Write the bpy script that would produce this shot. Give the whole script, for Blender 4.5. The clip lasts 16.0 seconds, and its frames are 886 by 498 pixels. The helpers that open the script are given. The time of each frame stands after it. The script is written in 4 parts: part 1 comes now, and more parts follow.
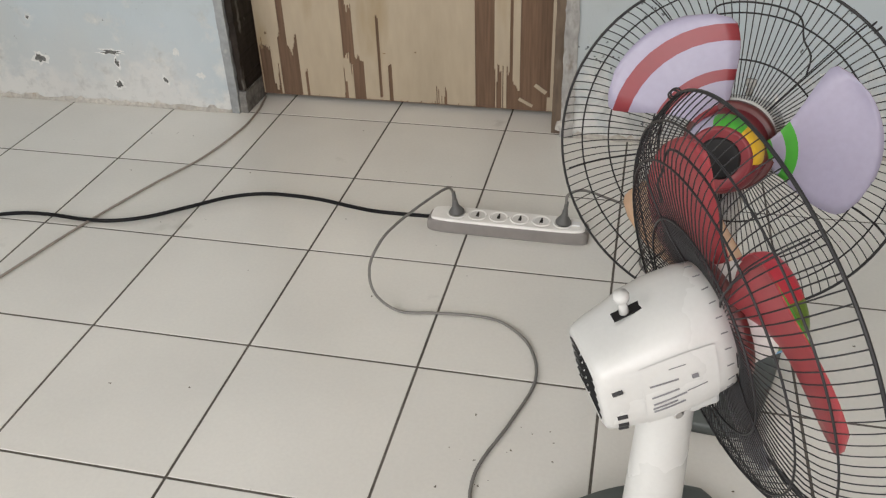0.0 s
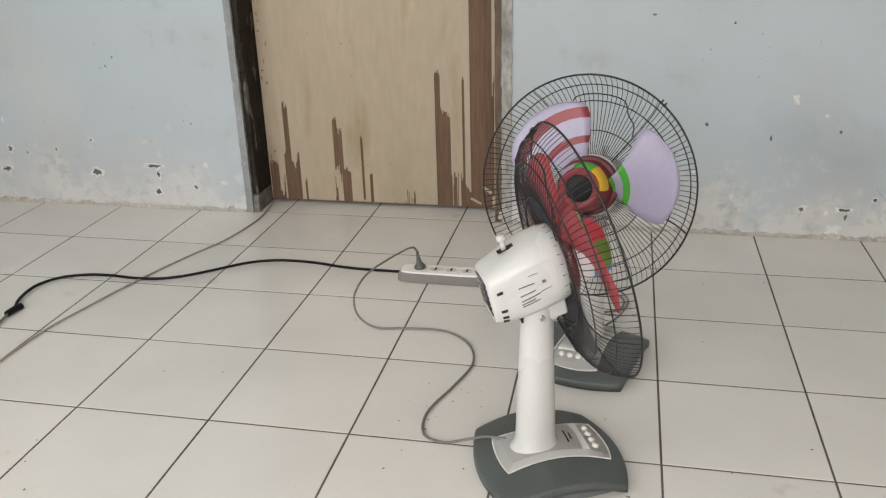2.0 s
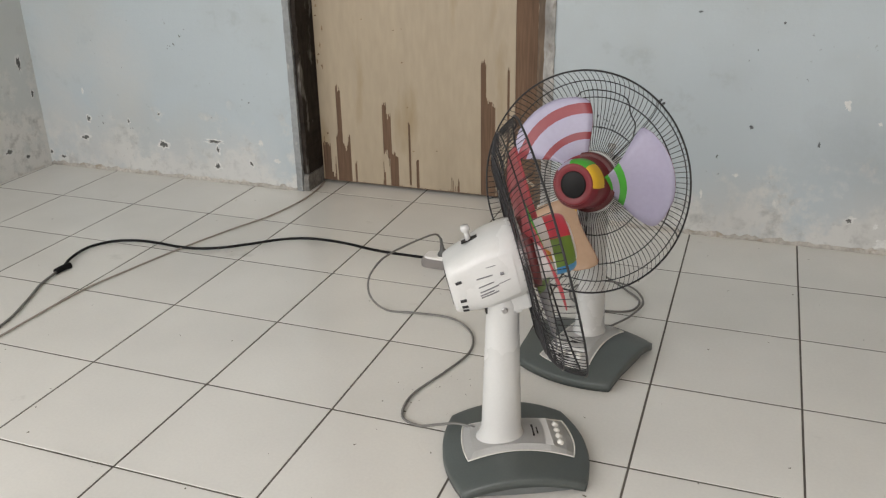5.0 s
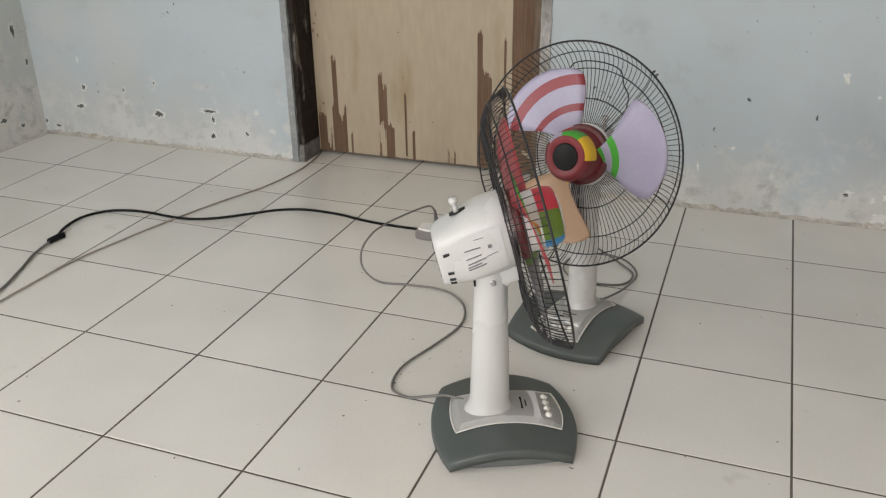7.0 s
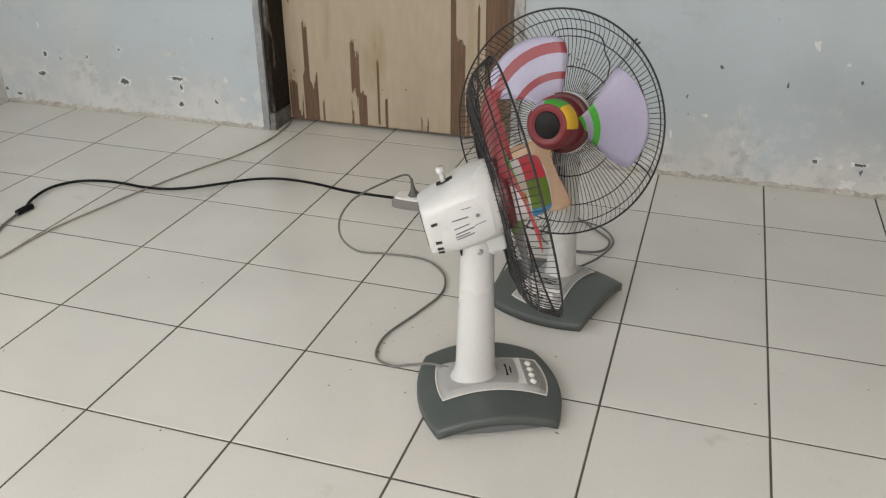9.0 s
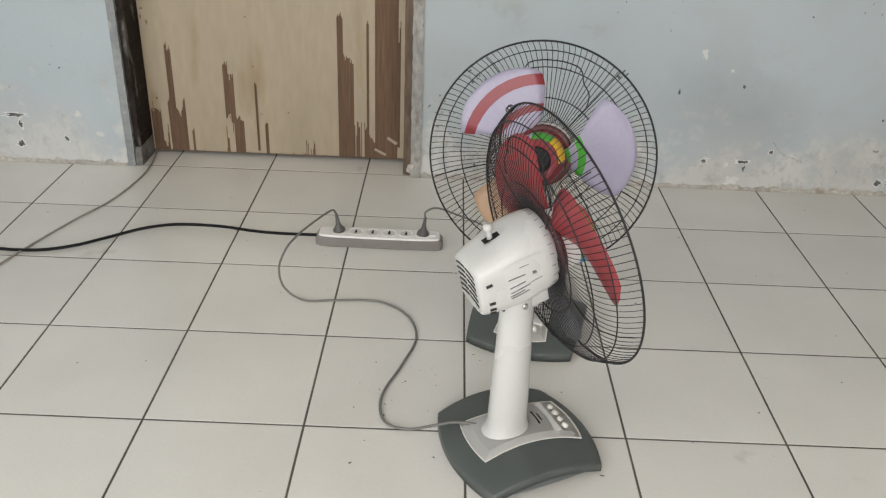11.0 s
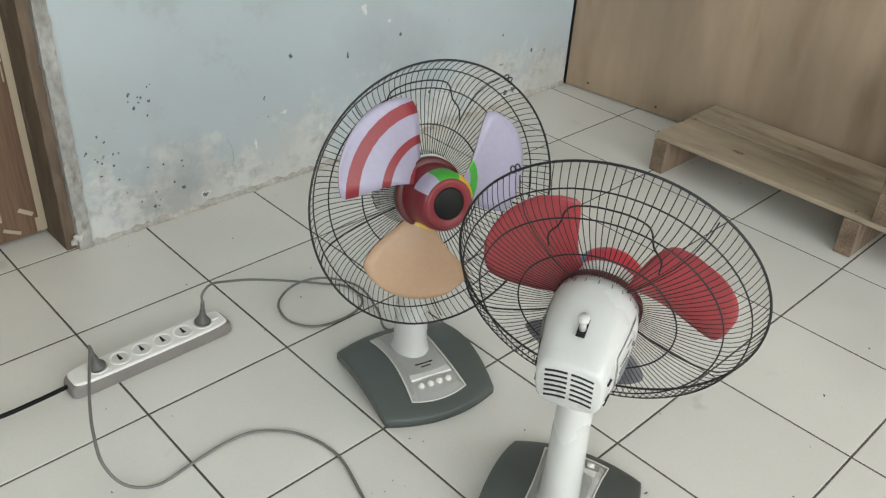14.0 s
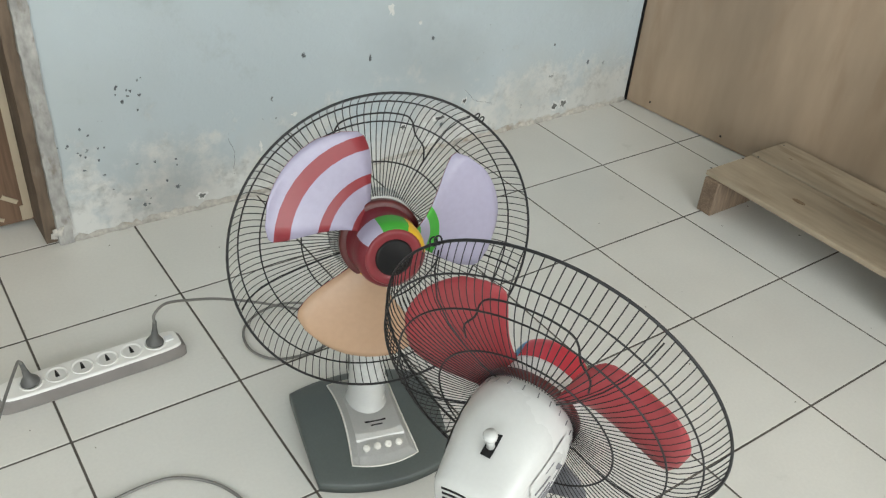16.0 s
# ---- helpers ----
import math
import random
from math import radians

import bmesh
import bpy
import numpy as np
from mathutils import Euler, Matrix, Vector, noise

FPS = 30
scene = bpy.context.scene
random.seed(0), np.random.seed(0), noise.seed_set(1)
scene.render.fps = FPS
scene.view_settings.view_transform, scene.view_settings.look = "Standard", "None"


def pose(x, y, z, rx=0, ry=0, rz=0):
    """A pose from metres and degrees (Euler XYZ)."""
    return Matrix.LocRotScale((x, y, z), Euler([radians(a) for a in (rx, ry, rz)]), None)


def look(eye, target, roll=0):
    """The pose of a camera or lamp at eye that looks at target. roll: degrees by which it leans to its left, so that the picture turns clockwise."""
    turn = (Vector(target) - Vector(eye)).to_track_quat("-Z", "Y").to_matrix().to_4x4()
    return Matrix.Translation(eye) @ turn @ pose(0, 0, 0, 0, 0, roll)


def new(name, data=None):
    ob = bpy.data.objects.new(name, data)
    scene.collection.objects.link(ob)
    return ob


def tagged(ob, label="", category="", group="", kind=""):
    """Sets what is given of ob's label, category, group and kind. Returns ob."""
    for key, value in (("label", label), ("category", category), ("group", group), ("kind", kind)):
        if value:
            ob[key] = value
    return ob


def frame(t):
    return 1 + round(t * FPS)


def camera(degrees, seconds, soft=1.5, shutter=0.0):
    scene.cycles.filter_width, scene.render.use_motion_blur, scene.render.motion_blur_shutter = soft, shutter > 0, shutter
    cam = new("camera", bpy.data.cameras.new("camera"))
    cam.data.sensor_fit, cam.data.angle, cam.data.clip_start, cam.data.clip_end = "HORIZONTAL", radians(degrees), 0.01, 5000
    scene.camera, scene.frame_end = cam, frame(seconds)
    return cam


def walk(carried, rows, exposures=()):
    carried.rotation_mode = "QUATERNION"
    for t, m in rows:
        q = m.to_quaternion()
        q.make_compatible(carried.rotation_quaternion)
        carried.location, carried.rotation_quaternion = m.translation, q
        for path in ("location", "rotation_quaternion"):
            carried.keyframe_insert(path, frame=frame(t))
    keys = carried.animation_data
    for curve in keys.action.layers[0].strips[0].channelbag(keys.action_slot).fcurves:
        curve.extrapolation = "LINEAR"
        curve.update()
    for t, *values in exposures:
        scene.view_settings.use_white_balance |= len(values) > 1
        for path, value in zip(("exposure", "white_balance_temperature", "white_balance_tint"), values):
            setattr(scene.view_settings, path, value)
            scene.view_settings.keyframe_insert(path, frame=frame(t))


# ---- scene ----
cam = camera(54.3, 16.0, soft=1.25)
PATH = [
    (0, (-0.293, -0.74, 0.954), (-0.691, 0.876, -0.154), -2.0),
    (0.5, (-0.275, -0.997, 0.965), (-0.537, 0.74, 0.009), -2.0),
    (1, (-0.232, -1.211, 0.949), (-0.451, 0.6, 0.129), -2.4),
    (1.5, (-0.154, -1.347, 0.97), (-0.422, 0.477, 0.195), -1.9),
    (2, (-0.102, -1.363, 0.985), (-0.495, 0.442, 0.219), -1.7),
    (2.5, (0.042, -1.32, 0.973), (-0.487, 0.448, 0.201), -2.5),
    (3, (0.119, -1.322, 0.976), (-0.474, 0.422, 0.197), -2.3),
    (3.5, (0.134, -1.323, 0.98), (-0.503, 0.407, 0.206), -2.0),
    (6, (0.144, -1.317, 0.991), (-0.493, 0.4, 0.189), -0.7),
    (6.5, (0.161, -1.306, 0.992), (-0.486, 0.396, 0.166), -0.9),
    (7, (0.159, -1.306, 0.985), (-0.479, 0.392, 0.141), -0.8),
    (7.5, (0.173, -1.309, 0.978), (-0.457, 0.383, 0.117), -1.0),
    (8, (0.169, -1.315, 0.974), (-0.445, 0.372, 0.092), -0.9),
    (8.5, (0.156, -1.321, 0.982), (-0.428, 0.364, 0.078), -0.6),
    (11, (-0.355, -1.262, 1.051), (-0.354, 0.506, 0.115), 2.3),
    (11.5, (-0.556, -1.178, 1.078), (-0.26, 0.544, 0.103), 2.7),
    (12, (-0.74, -1.039, 1.067), (-0.141, 0.565, 0.032), 3.4),
    (12.5, (-0.866, -0.887, 1.082), (-0.03, 0.601, 0.039), 3.2),
    (13, (-0.994, -0.755, 1.106), (0.019, 0.598, 0.036), 3.5),
    (13.5, (-1.04, -0.637, 1.11), (0.066, 0.631, 0.029), 3.4),
    (14, (-1.047, -0.561, 1.118), (0.151, 0.624, 0.042), 3.7),
    (14.5, (-1.066, -0.522, 1.131), (0.2, 0.569, 0.032), 4.9),
    (15, (-1.074, -0.507, 1.142), (0.22, 0.559, 0.052), 5.1),
    (15.5, (-0.956, -0.511, 1.135), (0.233, 0.664, 0.038), 4.3),
    (16, (-0.728, -0.534, 1.126), (0.277, 0.776, -0.003), 5.2),
]
walk(cam, [(t, look(eye, target, roll)) for t, eye, target, roll in PATH],
     ((0.0, -0.06, 6500, 13), (1.0, -0.02, 6500, 13), (3.0, -0.12, 6500, 13), (8.5, -0.19, 6500, 12), (11.0, -0.13, 6450, 11), (12.0, -0.11, 6300, 7), (13.0, -0.03, 6250, 6), (14.5, 0.09, 6200, 5), (16.0, 0.16, 6200, 5)))

# ---- world and light ----
world = bpy.data.worlds.new("world")
scene.world = world
world.use_nodes = True
wn = world.node_tree
sky = wn.nodes.new("ShaderNodeTexSky")
sky.sky_type, sky.sun_disc = "NISHITA", False
sky.sun_elevation, sky.sun_rotation = radians(50), radians(200)
sky.air_density, sky.dust_density = 1.0, 3.0
wn.nodes["Background"].inputs["Strength"].default_value = 0.12
wn.links.new(sky.outputs["Color"], wn.nodes["Background"].inputs["Color"])

sun_data = bpy.data.lights.new("sun", "SUN")
sun_data.energy, sun_data.angle, sun_data.color = 1.0, radians(12), (1.0, 0.96, 0.9)
sun = new("sun", sun_data)
sun.matrix_world = look((-2, -8, 9), (-0.5, -3.0, 0.0))


def sky_opening(name, eye, target, wide, high, watts):
    """An area lamp set in an opening of the room to stand for skylight."""
    d = bpy.data.lights.new(name, "AREA")
    d.shape, d.size, d.size_y, d.energy, d.color = "RECTANGLE", wide, high, watts, (1.0, 0.975, 0.93)
    ob = new(name, d)
    ob.matrix_world = look(eye, target)
    return ob


sky_opening("doorway_skylight", (-0.6, -3.36, 1.35), (-0.6, 0, 0.9), 3.0, 2.1, 92)
# added fill lamp from the west; no window is known on that side
sky_opening("side_fill", (-2.40, -1.5, 1.5), (0.5, -1.0, 0.7), 1.3, 1.1, 24)


# ---- materials ----
def mat(name, colour, rough=0.5, metal=0.0, grain=0.10, scale=60.0, blotch=0.12, blotch_scale=4.0, bump=0.1, dirt=None, dirt_at=0.62, coat=0.0,
        stretch=(1, 1, 1), per_piece=0.0, rough_var=0.08, sheen=0.5):
    """A surface with fine grain, broad blotches, bump and, if told so, patches of dirt."""
    m = bpy.data.materials.new(name)
    m.use_nodes = True
    t = m.node_tree
    b = t.nodes["Principled BSDF"]
    b.inputs["Metallic"].default_value = metal
    b.inputs["Coat Weight"].default_value = coat
    b.inputs["Specular IOR Level"].default_value = sheen
    geo = t.nodes.new("ShaderNodeNewGeometry")
    mapping = t.nodes.new("ShaderNodeMapping")
    mapping.inputs["Scale"].default_value = stretch
    t.links.new(geo.outputs["Position"], mapping.inputs["Vector"])

    def noisy(s, detail=5.0):
        n = t.nodes.new("ShaderNodeTexNoise")
        n.inputs["Scale"].default_value, n.inputs["Detail"].default_value = s, detail
        t.links.new(mapping.outputs["Vector"], n.inputs["Vector"])
        return n.outputs["Fac"]

    def mapped(fac, lo, hi, a=0.3, z=0.7):
        r = t.nodes.new("ShaderNodeMapRange")
        for k, v in zip(("From Min", "From Max", "To Min", "To Max"), (a, z, lo, hi)):
            r.inputs[k].default_value = v
        t.links.new(fac, r.inputs["Value"])
        return r.outputs["Result"]

    def times(a, c):
        n = t.nodes.new("ShaderNodeMath")
        n.operation = "MULTIPLY"
        t.links.new(a, n.inputs[0])
        t.links.new(c, n.inputs[1])
        return n.outputs[0]

    fine, broad = noisy(scale), noisy(blotch_scale)
    shade = times(mapped(fine, 1 - grain, 1 + grain), mapped(broad, 1 - blotch, 1 + blotch))
    if per_piece:
        info = t.nodes.new("ShaderNodeObjectInfo")
        shade = times(shade, mapped(info.outputs["Random"], 1 - per_piece, 1 + per_piece, 0, 1))
    scaled = t.nodes.new("ShaderNodeVectorMath")
    scaled.operation = "SCALE"
    scaled.inputs[0].default_value = colour
    t.links.new(shade, scaled.inputs["Scale"])
    out = scaled.outputs["Vector"]
    if dirt:
        mix = t.nodes.new("ShaderNodeMix")
        mix.data_type = "RGBA"
        t.links.new(out, mix.inputs["A"])
        mix.inputs["B"].default_value = (*dirt, 1)
        t.links.new(mapped(noisy(blotch_scale * 2.3, 9.0), 0, 0.8, dirt_at, dirt_at + 0.12), mix.inputs["Factor"])
        out = mix.outputs["Result"]
    t.links.new(out, b.inputs["Base Color"])
    t.links.new(mapped(broad, max(rough - rough_var, 0.03), min(rough + rough_var, 1)), b.inputs["Roughness"])
    if bump:
        n = t.nodes.new("ShaderNodeBump")
        n.inputs["Strength"].default_value, n.inputs["Distance"].default_value = bump, 0.002
        t.links.new(fine, n.inputs["Height"])
        t.links.new(n.outputs["Normal"], b.inputs["Normal"])
    return m


Y_WALL = 1.19


def wall_paint(name, paint, grey, plaster, damp_top, stains=()):
    """Old limewash: pale blue paint, greyed blotches, and plaster laid bare where rising damp has lifted the paint."""
    m = bpy.data.materials.new(name)
    m.use_nodes = True
    t = m.node_tree
    b = t.nodes["Principled BSDF"]
    b.inputs["Roughness"].default_value = 0.75
    geo = t.nodes.new("ShaderNodeNewGeometry")
    sep = t.nodes.new("ShaderNodeSeparateXYZ")
    t.links.new(geo.outputs["Position"], sep.inputs[0])

    def noisy(s, detail=6.0, rough=0.6):
        n = t.nodes.new("ShaderNodeTexNoise")
        n.inputs["Scale"].default_value, n.inputs["Detail"].default_value, n.inputs["Roughness"].default_value = s, detail, rough
        t.links.new(geo.outputs["Position"], n.inputs["Vector"])
        return n.outputs["Fac"]

    def ramp(fac, a, z, lo=0.0, hi=1.0):
        r = t.nodes.new("ShaderNodeMapRange")
        for k, v in zip(("From Min", "From Max", "To Min", "To Max"), (a, z, lo, hi)):
            r.inputs[k].default_value = v
        t.links.new(fac, r.inputs["Value"])
        return r.outputs["Result"]

    def op(kind, a, c):
        n = t.nodes.new("ShaderNodeMath")
        n.operation = kind
        for k, v in ((0, a), (1, c)):
            if isinstance(v, float):
                n.inputs[k].default_value = v
            else:
                t.links.new(v, n.inputs[k])
        return n.outputs[0]

    def mix(a, c, fac):
        n = t.nodes.new("ShaderNodeMix")
        n.data_type = "RGBA"
        for k, v in (("A", a), ("B", c)):
            if isinstance(v, tuple):
                n.inputs[k].default_value = (*v, 1)
            else:
                t.links.new(v, n.inputs[k])
        t.links.new(fac, n.inputs["Factor"])
        return n.outputs["Result"]

    broad, mid, fine = noisy(2.2, 3.0), noisy(9.0, 8.0, 0.7), noisy(70.0, 4.0)
    c = mix(paint, grey, ramp(broad, 0.45, 0.75, 0.0, 0.65))
    c = mix(c, tuple(v * 0.80 for v in grey), op("MULTIPLY", ramp(mid, 0.57, 0.72, 0.0, 0.45), ramp(noisy(3.1, 2.0), 0.5, 0.62)))
    # plaster laid bare: the lower a spot, the more of it
    low = ramp(sep.outputs["Z"], 0.0, damp_top, 0.24, -0.16)
    bare = ramp(op("ADD", mid, low), 0.52, 0.68, 0.0, 0.85)
    pl = mix(plaster, tuple(v * 0.52 for v in plaster), ramp(noisy(24.0, 8.0, 0.7), 0.50, 0.70))
    c = mix(c, pl, bare)
    # old water stains, each with a ragged rim
    for x0, z0, tone, weight in stains:
        spread = t.nodes.new("ShaderNodeVectorMath")
        spread.operation = "DISTANCE"
        spread.inputs[1].default_value = (x0, Y_WALL, z0)
        t.links.new(geo.outputs["Position"], spread.inputs[0])
        ragged = op("ADD", spread.outputs["Value"], op("MULTIPLY", mid, 0.22))
        c = mix(c, tone, op("MULTIPLY", ramp(ragged, 0.29, 0.13), weight))
    # ochre salts close to the skirting
    salt = op("MULTIPLY", ramp(op("ADD", noisy(14.0, 8.0), ramp(sep.outputs["Z"], 0.0, 0.05, 0.14, -0.3)), 0.55, 0.72), 0.55)
    c = mix(c, (0.36, 0.29, 0.20), salt)
    # small pits and specks of mould
    specks = op("MULTIPLY", ramp(noisy(45.0, 3.0), 0.70, 0.74), ramp(noisy(4.0, 2.0), 0.52, 0.62))
    c = mix(c, (0.10, 0.10, 0.10), specks)
    t.links.new(c, b.inputs["Base Color"])
    bump = t.nodes.new("ShaderNodeBump")
    bump.inputs["Strength"].default_value, bump.inputs["Distance"].default_value = 0.6, 0.005
    t.links.new(op("ADD", op("MULTIPLY", bare, -0.6), op("ADD", op("MULTIPLY", mid, 0.7), op("MULTIPLY", fine, 0.25))), bump.inputs["Height"])
    t.links.new(bump.outputs["Normal"], b.inputs["Normal"])
    return m


M_WALL = wall_paint("blue_limewash", (0.470, 0.535, 0.570), (0.41, 0.450, 0.455), (0.64, 0.64, 0.615), 0.32, ((0.40, 0.28, (0.25, 0.27, 0.28), 0.28), (0.56, 0.22, (0.25, 0.27, 0.28), 0.28), (-0.20, 0.06, (0.27, 0.26, 0.24), 0.50),
                    (-2.30, 0.42, (0.55, 0.565, 0.555), 0.6), (-2.34, 0.18, (0.54, 0.55, 0.54), 0.7), (-2.14, 0.08, (0.55, 0.555, 0.545), 0.6), (-1.55, 0.06, (0.58, 0.59, 0.585), 0.6), (-1.82, 0.03, (0.56, 0.56, 0.55), 0.5),
                    (-2.40, 0.70, (0.52, 0.54, 0.53), 0.6), (-2.02, 0.22, (0.505, 0.520, 0.505), 0.6), (-2.14, 0.56, (0.50, 0.515, 0.50), 0.5), (-2.04, 0.40, (0.56, 0.575, 0.565), 0.5), (-1.74, 0.14, (0.50, 0.520, 0.51), 0.45), (0.10, 0.05, (0.54, 0.545, 0.53), 0.6), (0.50, 0.05, (0.52, 0.525, 0.51), 0.6), (0.85, 0.08, (0.50, 0.50, 0.47), 0.5), (1.15, 0.06, (0.44, 0.43, 0.39), 0.5)))
M_WALL_SIDE = wall_paint("grey_limewash", (0.53, 0.555, 0.545), (0.47, 0.485, 0.465), (0.66, 0.65, 0.62), 0.6)
M_TILE = mat("glazed_tile", (0.72, 0.71, 0.67), 0.19, grain=0.02, scale=160, blotch=0.05, blotch_scale=3, bump=0.012, per_piece=0.035, rough_var=0.07,
             dirt=(0.47, 0.46, 0.42), dirt_at=0.68)
M_GROUT = mat("dark_grout", (0.115, 0.105, 0.092), 0.95, sheen=0.1, grain=0.3, scale=200, blotch=0.25, blotch_scale=6, bump=0.3)
M_CEIL = mat("ceiling_white", (0.72, 0.72, 0.70), 0.85, bump=0.1)
M_CONCRETE = mat("yard_concrete", (0.32, 0.31, 0.29), 0.9, blotch=0.2, blotch_scale=1.0, scale=30)
M_PLY = mat("plywood", (0.385, 0.290, 0.205), 0.42, grain=0.10, scale=16, blotch=0.22, blotch_scale=3.0, bump=0.04, stretch=(1, 1, 0.22), dirt=(0.27, 0.185, 0.120), dirt_at=0.57)
M_PALLET = mat("raw_pine", (0.350, 0.285, 0.205), 0.8, grain=0.11, scale=70, blotch=0.34, blotch_scale=7, bump=0.35, stretch=(1, 0.16, 1), per_piece=0.10,
               dirt=(0.205, 0.150, 0.098), dirt_at=0.565)
M_END = mat("sawn_end_grain", (0.185, 0.130, 0.090), 0.85, grain=0.3, scale=260, blotch=0.3, blotch_scale=30, bump=0.4)
M_STAIN = mat("brown_stain", (0.22, 0.15, 0.08), 0.7, grain=0.3, scale=200, blotch=0.3, blotch_scale=50, bump=0.1)
M_KNOT = mat("pine_knot", (0.19, 0.125, 0.07), 0.7, grain=0.4, scale=200, blotch=0.3, blotch_scale=40, bump=0.3)
M_POST = mat("weathered_pine", (0.225, 0.165, 0.115), 0.8, grain=0.25, scale=120, blotch=0.3, blotch_scale=16, bump=0.6, stretch=(1, 1, 0.15), per_piece=0.1,
             dirt=(0.46, 0.41, 0.33), dirt_at=0.64)
M_DOOR = mat("bare_door_wood", (0.145, 0.092, 0.060), 0.8, sheen=0.2, grain=0.16, scale=160, blotch=0.2, blotch_scale=10, bump=0.4, stretch=(1, 1, 0.06))
M_VENEER = mat("cream_veneer", (0.395, 0.328, 0.236), 0.45, grain=0.05, scale=60, blotch=0.10, blotch_scale=4.5, bump=0.10, stretch=(1, 1, 0.22), dirt=(0.31, 0.235, 0.135), dirt_at=0.60)
M_JAMB_DARK = mat("dark_rotten_jamb", (0.030, 0.024, 0.020), 0.8, sheen=0.15, grain=0.3, scale=60, blotch=0.3, blotch_scale=12, bump=0.5, stretch=(1, 1, 0.3),
                  dirt=(0.22, 0.21, 0.19), dirt_at=0.60)
M_JAMB_FOOT = mat("mortar_foot", (0.15, 0.145, 0.135), 0.9, grain=0.3, scale=90, blotch=0.35, blotch_scale=25, bump=0.8)
M_JAMB_OLD = mat("old_jamb", (0.135, 0.098, 0.068), 0.8, grain=0.25, scale=70, blotch=0.3, blotch_scale=10, bump=0.5, stretch=(1, 1, 0.2), dirt=(0.30, 0.26, 0.21), dirt_at=0.62)
M_PLASTER_OLD = mat("crumbled_plaster", (0.34, 0.335, 0.32), 0.9, grain=0.2, scale=90, blotch=0.3, blotch_scale=18, bump=0.7, stretch=(1, 1, 0.5), dirt=(0.19, 0.165, 0.135), dirt_at=0.56)
M_PLASTER_EDGE = mat("grey_plaster_edge", (0.27, 0.285, 0.29), 0.8, grain=0.12, scale=60, blotch=0.2, blotch_scale=9, bump=0.3, dirt=(0.5, 0.49, 0.46), dirt_at=0.6)
M_CHIP = mat("bare_mortar", (0.145, 0.147, 0.142), 0.95, sheen=0.1, grain=0.35, scale=150, blotch=0.3, blotch_scale=30, bump=0.5)
M_MOULD = mat("grey_mould", (0.12, 0.13, 0.14), 0.95, grain=0.2, scale=200, bump=0.0)
M_CHIP_RIM = mat("chipped_lime", (0.64, 0.65, 0.635), 0.9, grain=0.08, scale=150, bump=0.2)
M_FILLET = mat("beige_mortar", (0.47, 0.45, 0.41), 0.9, grain=0.2, scale=90, blotch=0.2, blotch_scale=14, bump=0.5, dirt=(0.33, 0.28, 0.22), dirt_at=0.56)
M_SHELL = mat("pale_grey_plastic", (0.585, 0.592, 0.580), 0.26, grain=0.015, scale=200, blotch=0.03, bump=0.01)
M_PANEL = mat("silver_grey_plastic", (0.70, 0.70, 0.685), 0.34, metal=0.0, grain=0.03, scale=300, blotch=0.03, bump=0.02)
M_BASE = mat("dark_grey_plastic", (0.082, 0.096, 0.092), 0.42, grain=0.05, scale=250, blotch=0.07, blotch_scale=12, bump=0.03)
M_BASE_SKIRT = mat("mid_grey_plastic", (0.135, 0.148, 0.147), 0.4, grain=0.04, scale=250, blotch=0.06, bump=0.03)
M_WIRE = mat("dark_coated_wire", (0.022, 0.022, 0.024), 0.42, metal=0.0, grain=0.1, scale=200, blotch=0.15, bump=0.0, sheen=0.3)
M_BUTTON = mat("ivory_plastic", (0.80, 0.79, 0.74), 0.35, grain=0.02, bump=0.0)
M_BLACK = mat("black_plastic", (0.010, 0.010, 0.011), 0.45, sheen=0.3, grain=0.1, bump=0.02)
M_STEEL = mat("screw_steel", (0.5, 0.5, 0.5), 0.3, metal=1.0, bump=0.0)
M_PRINT = mat("grey_print", (0.16, 0.16, 0.17), 0.6, bump=0.0)
M_SCREEN = mat("dark_print", (0.02, 0.02, 0.024), 0.6, bump=0.0, sheen=0.2)
M_CORD_GREY = mat("grey_cord", (0.165, 0.16, 0.15), 0.5, grain=0.06, bump=0.0)
M_CORD_BLACK = mat("black_cord", (0.006, 0.006, 0.007), 0.55, bump=0.0, sheen=0.2)
M_CORD_TAN = mat("tan_cord", (0.33, 0.295, 0.255), 0.6, grain=0.08, bump=0.0)
M_PLUG = mat("grey_plug", (0.10, 0.10, 0.097), 0.5, grain=0.06, bump=0.02)
M_STRIP_TOP = mat("white_strip_plastic", (0.82, 0.81, 0.785), 0.35, grain=0.02, bump=0.0)
# white plastic toned down: the shade inside the socket cups
M_WELL_SHADE = mat("socket_shade", (0.68, 0.67, 0.65), 0.5, grain=0.02, bump=0.0)
M_STRIP_SIDE = mat("taupe_strip_plastic", (0.215, 0.200, 0.190), 0.45, grain=0.05, bump=0.02)
M_LEAF = mat("dry_crumbs", (0.10, 0.085, 0.06), 0.9, bump=0.0)


def paint(name, colour):
    return mat(name, colour, 0.35, grain=0.03, scale=120, blotch=0.05, bump=0.0)


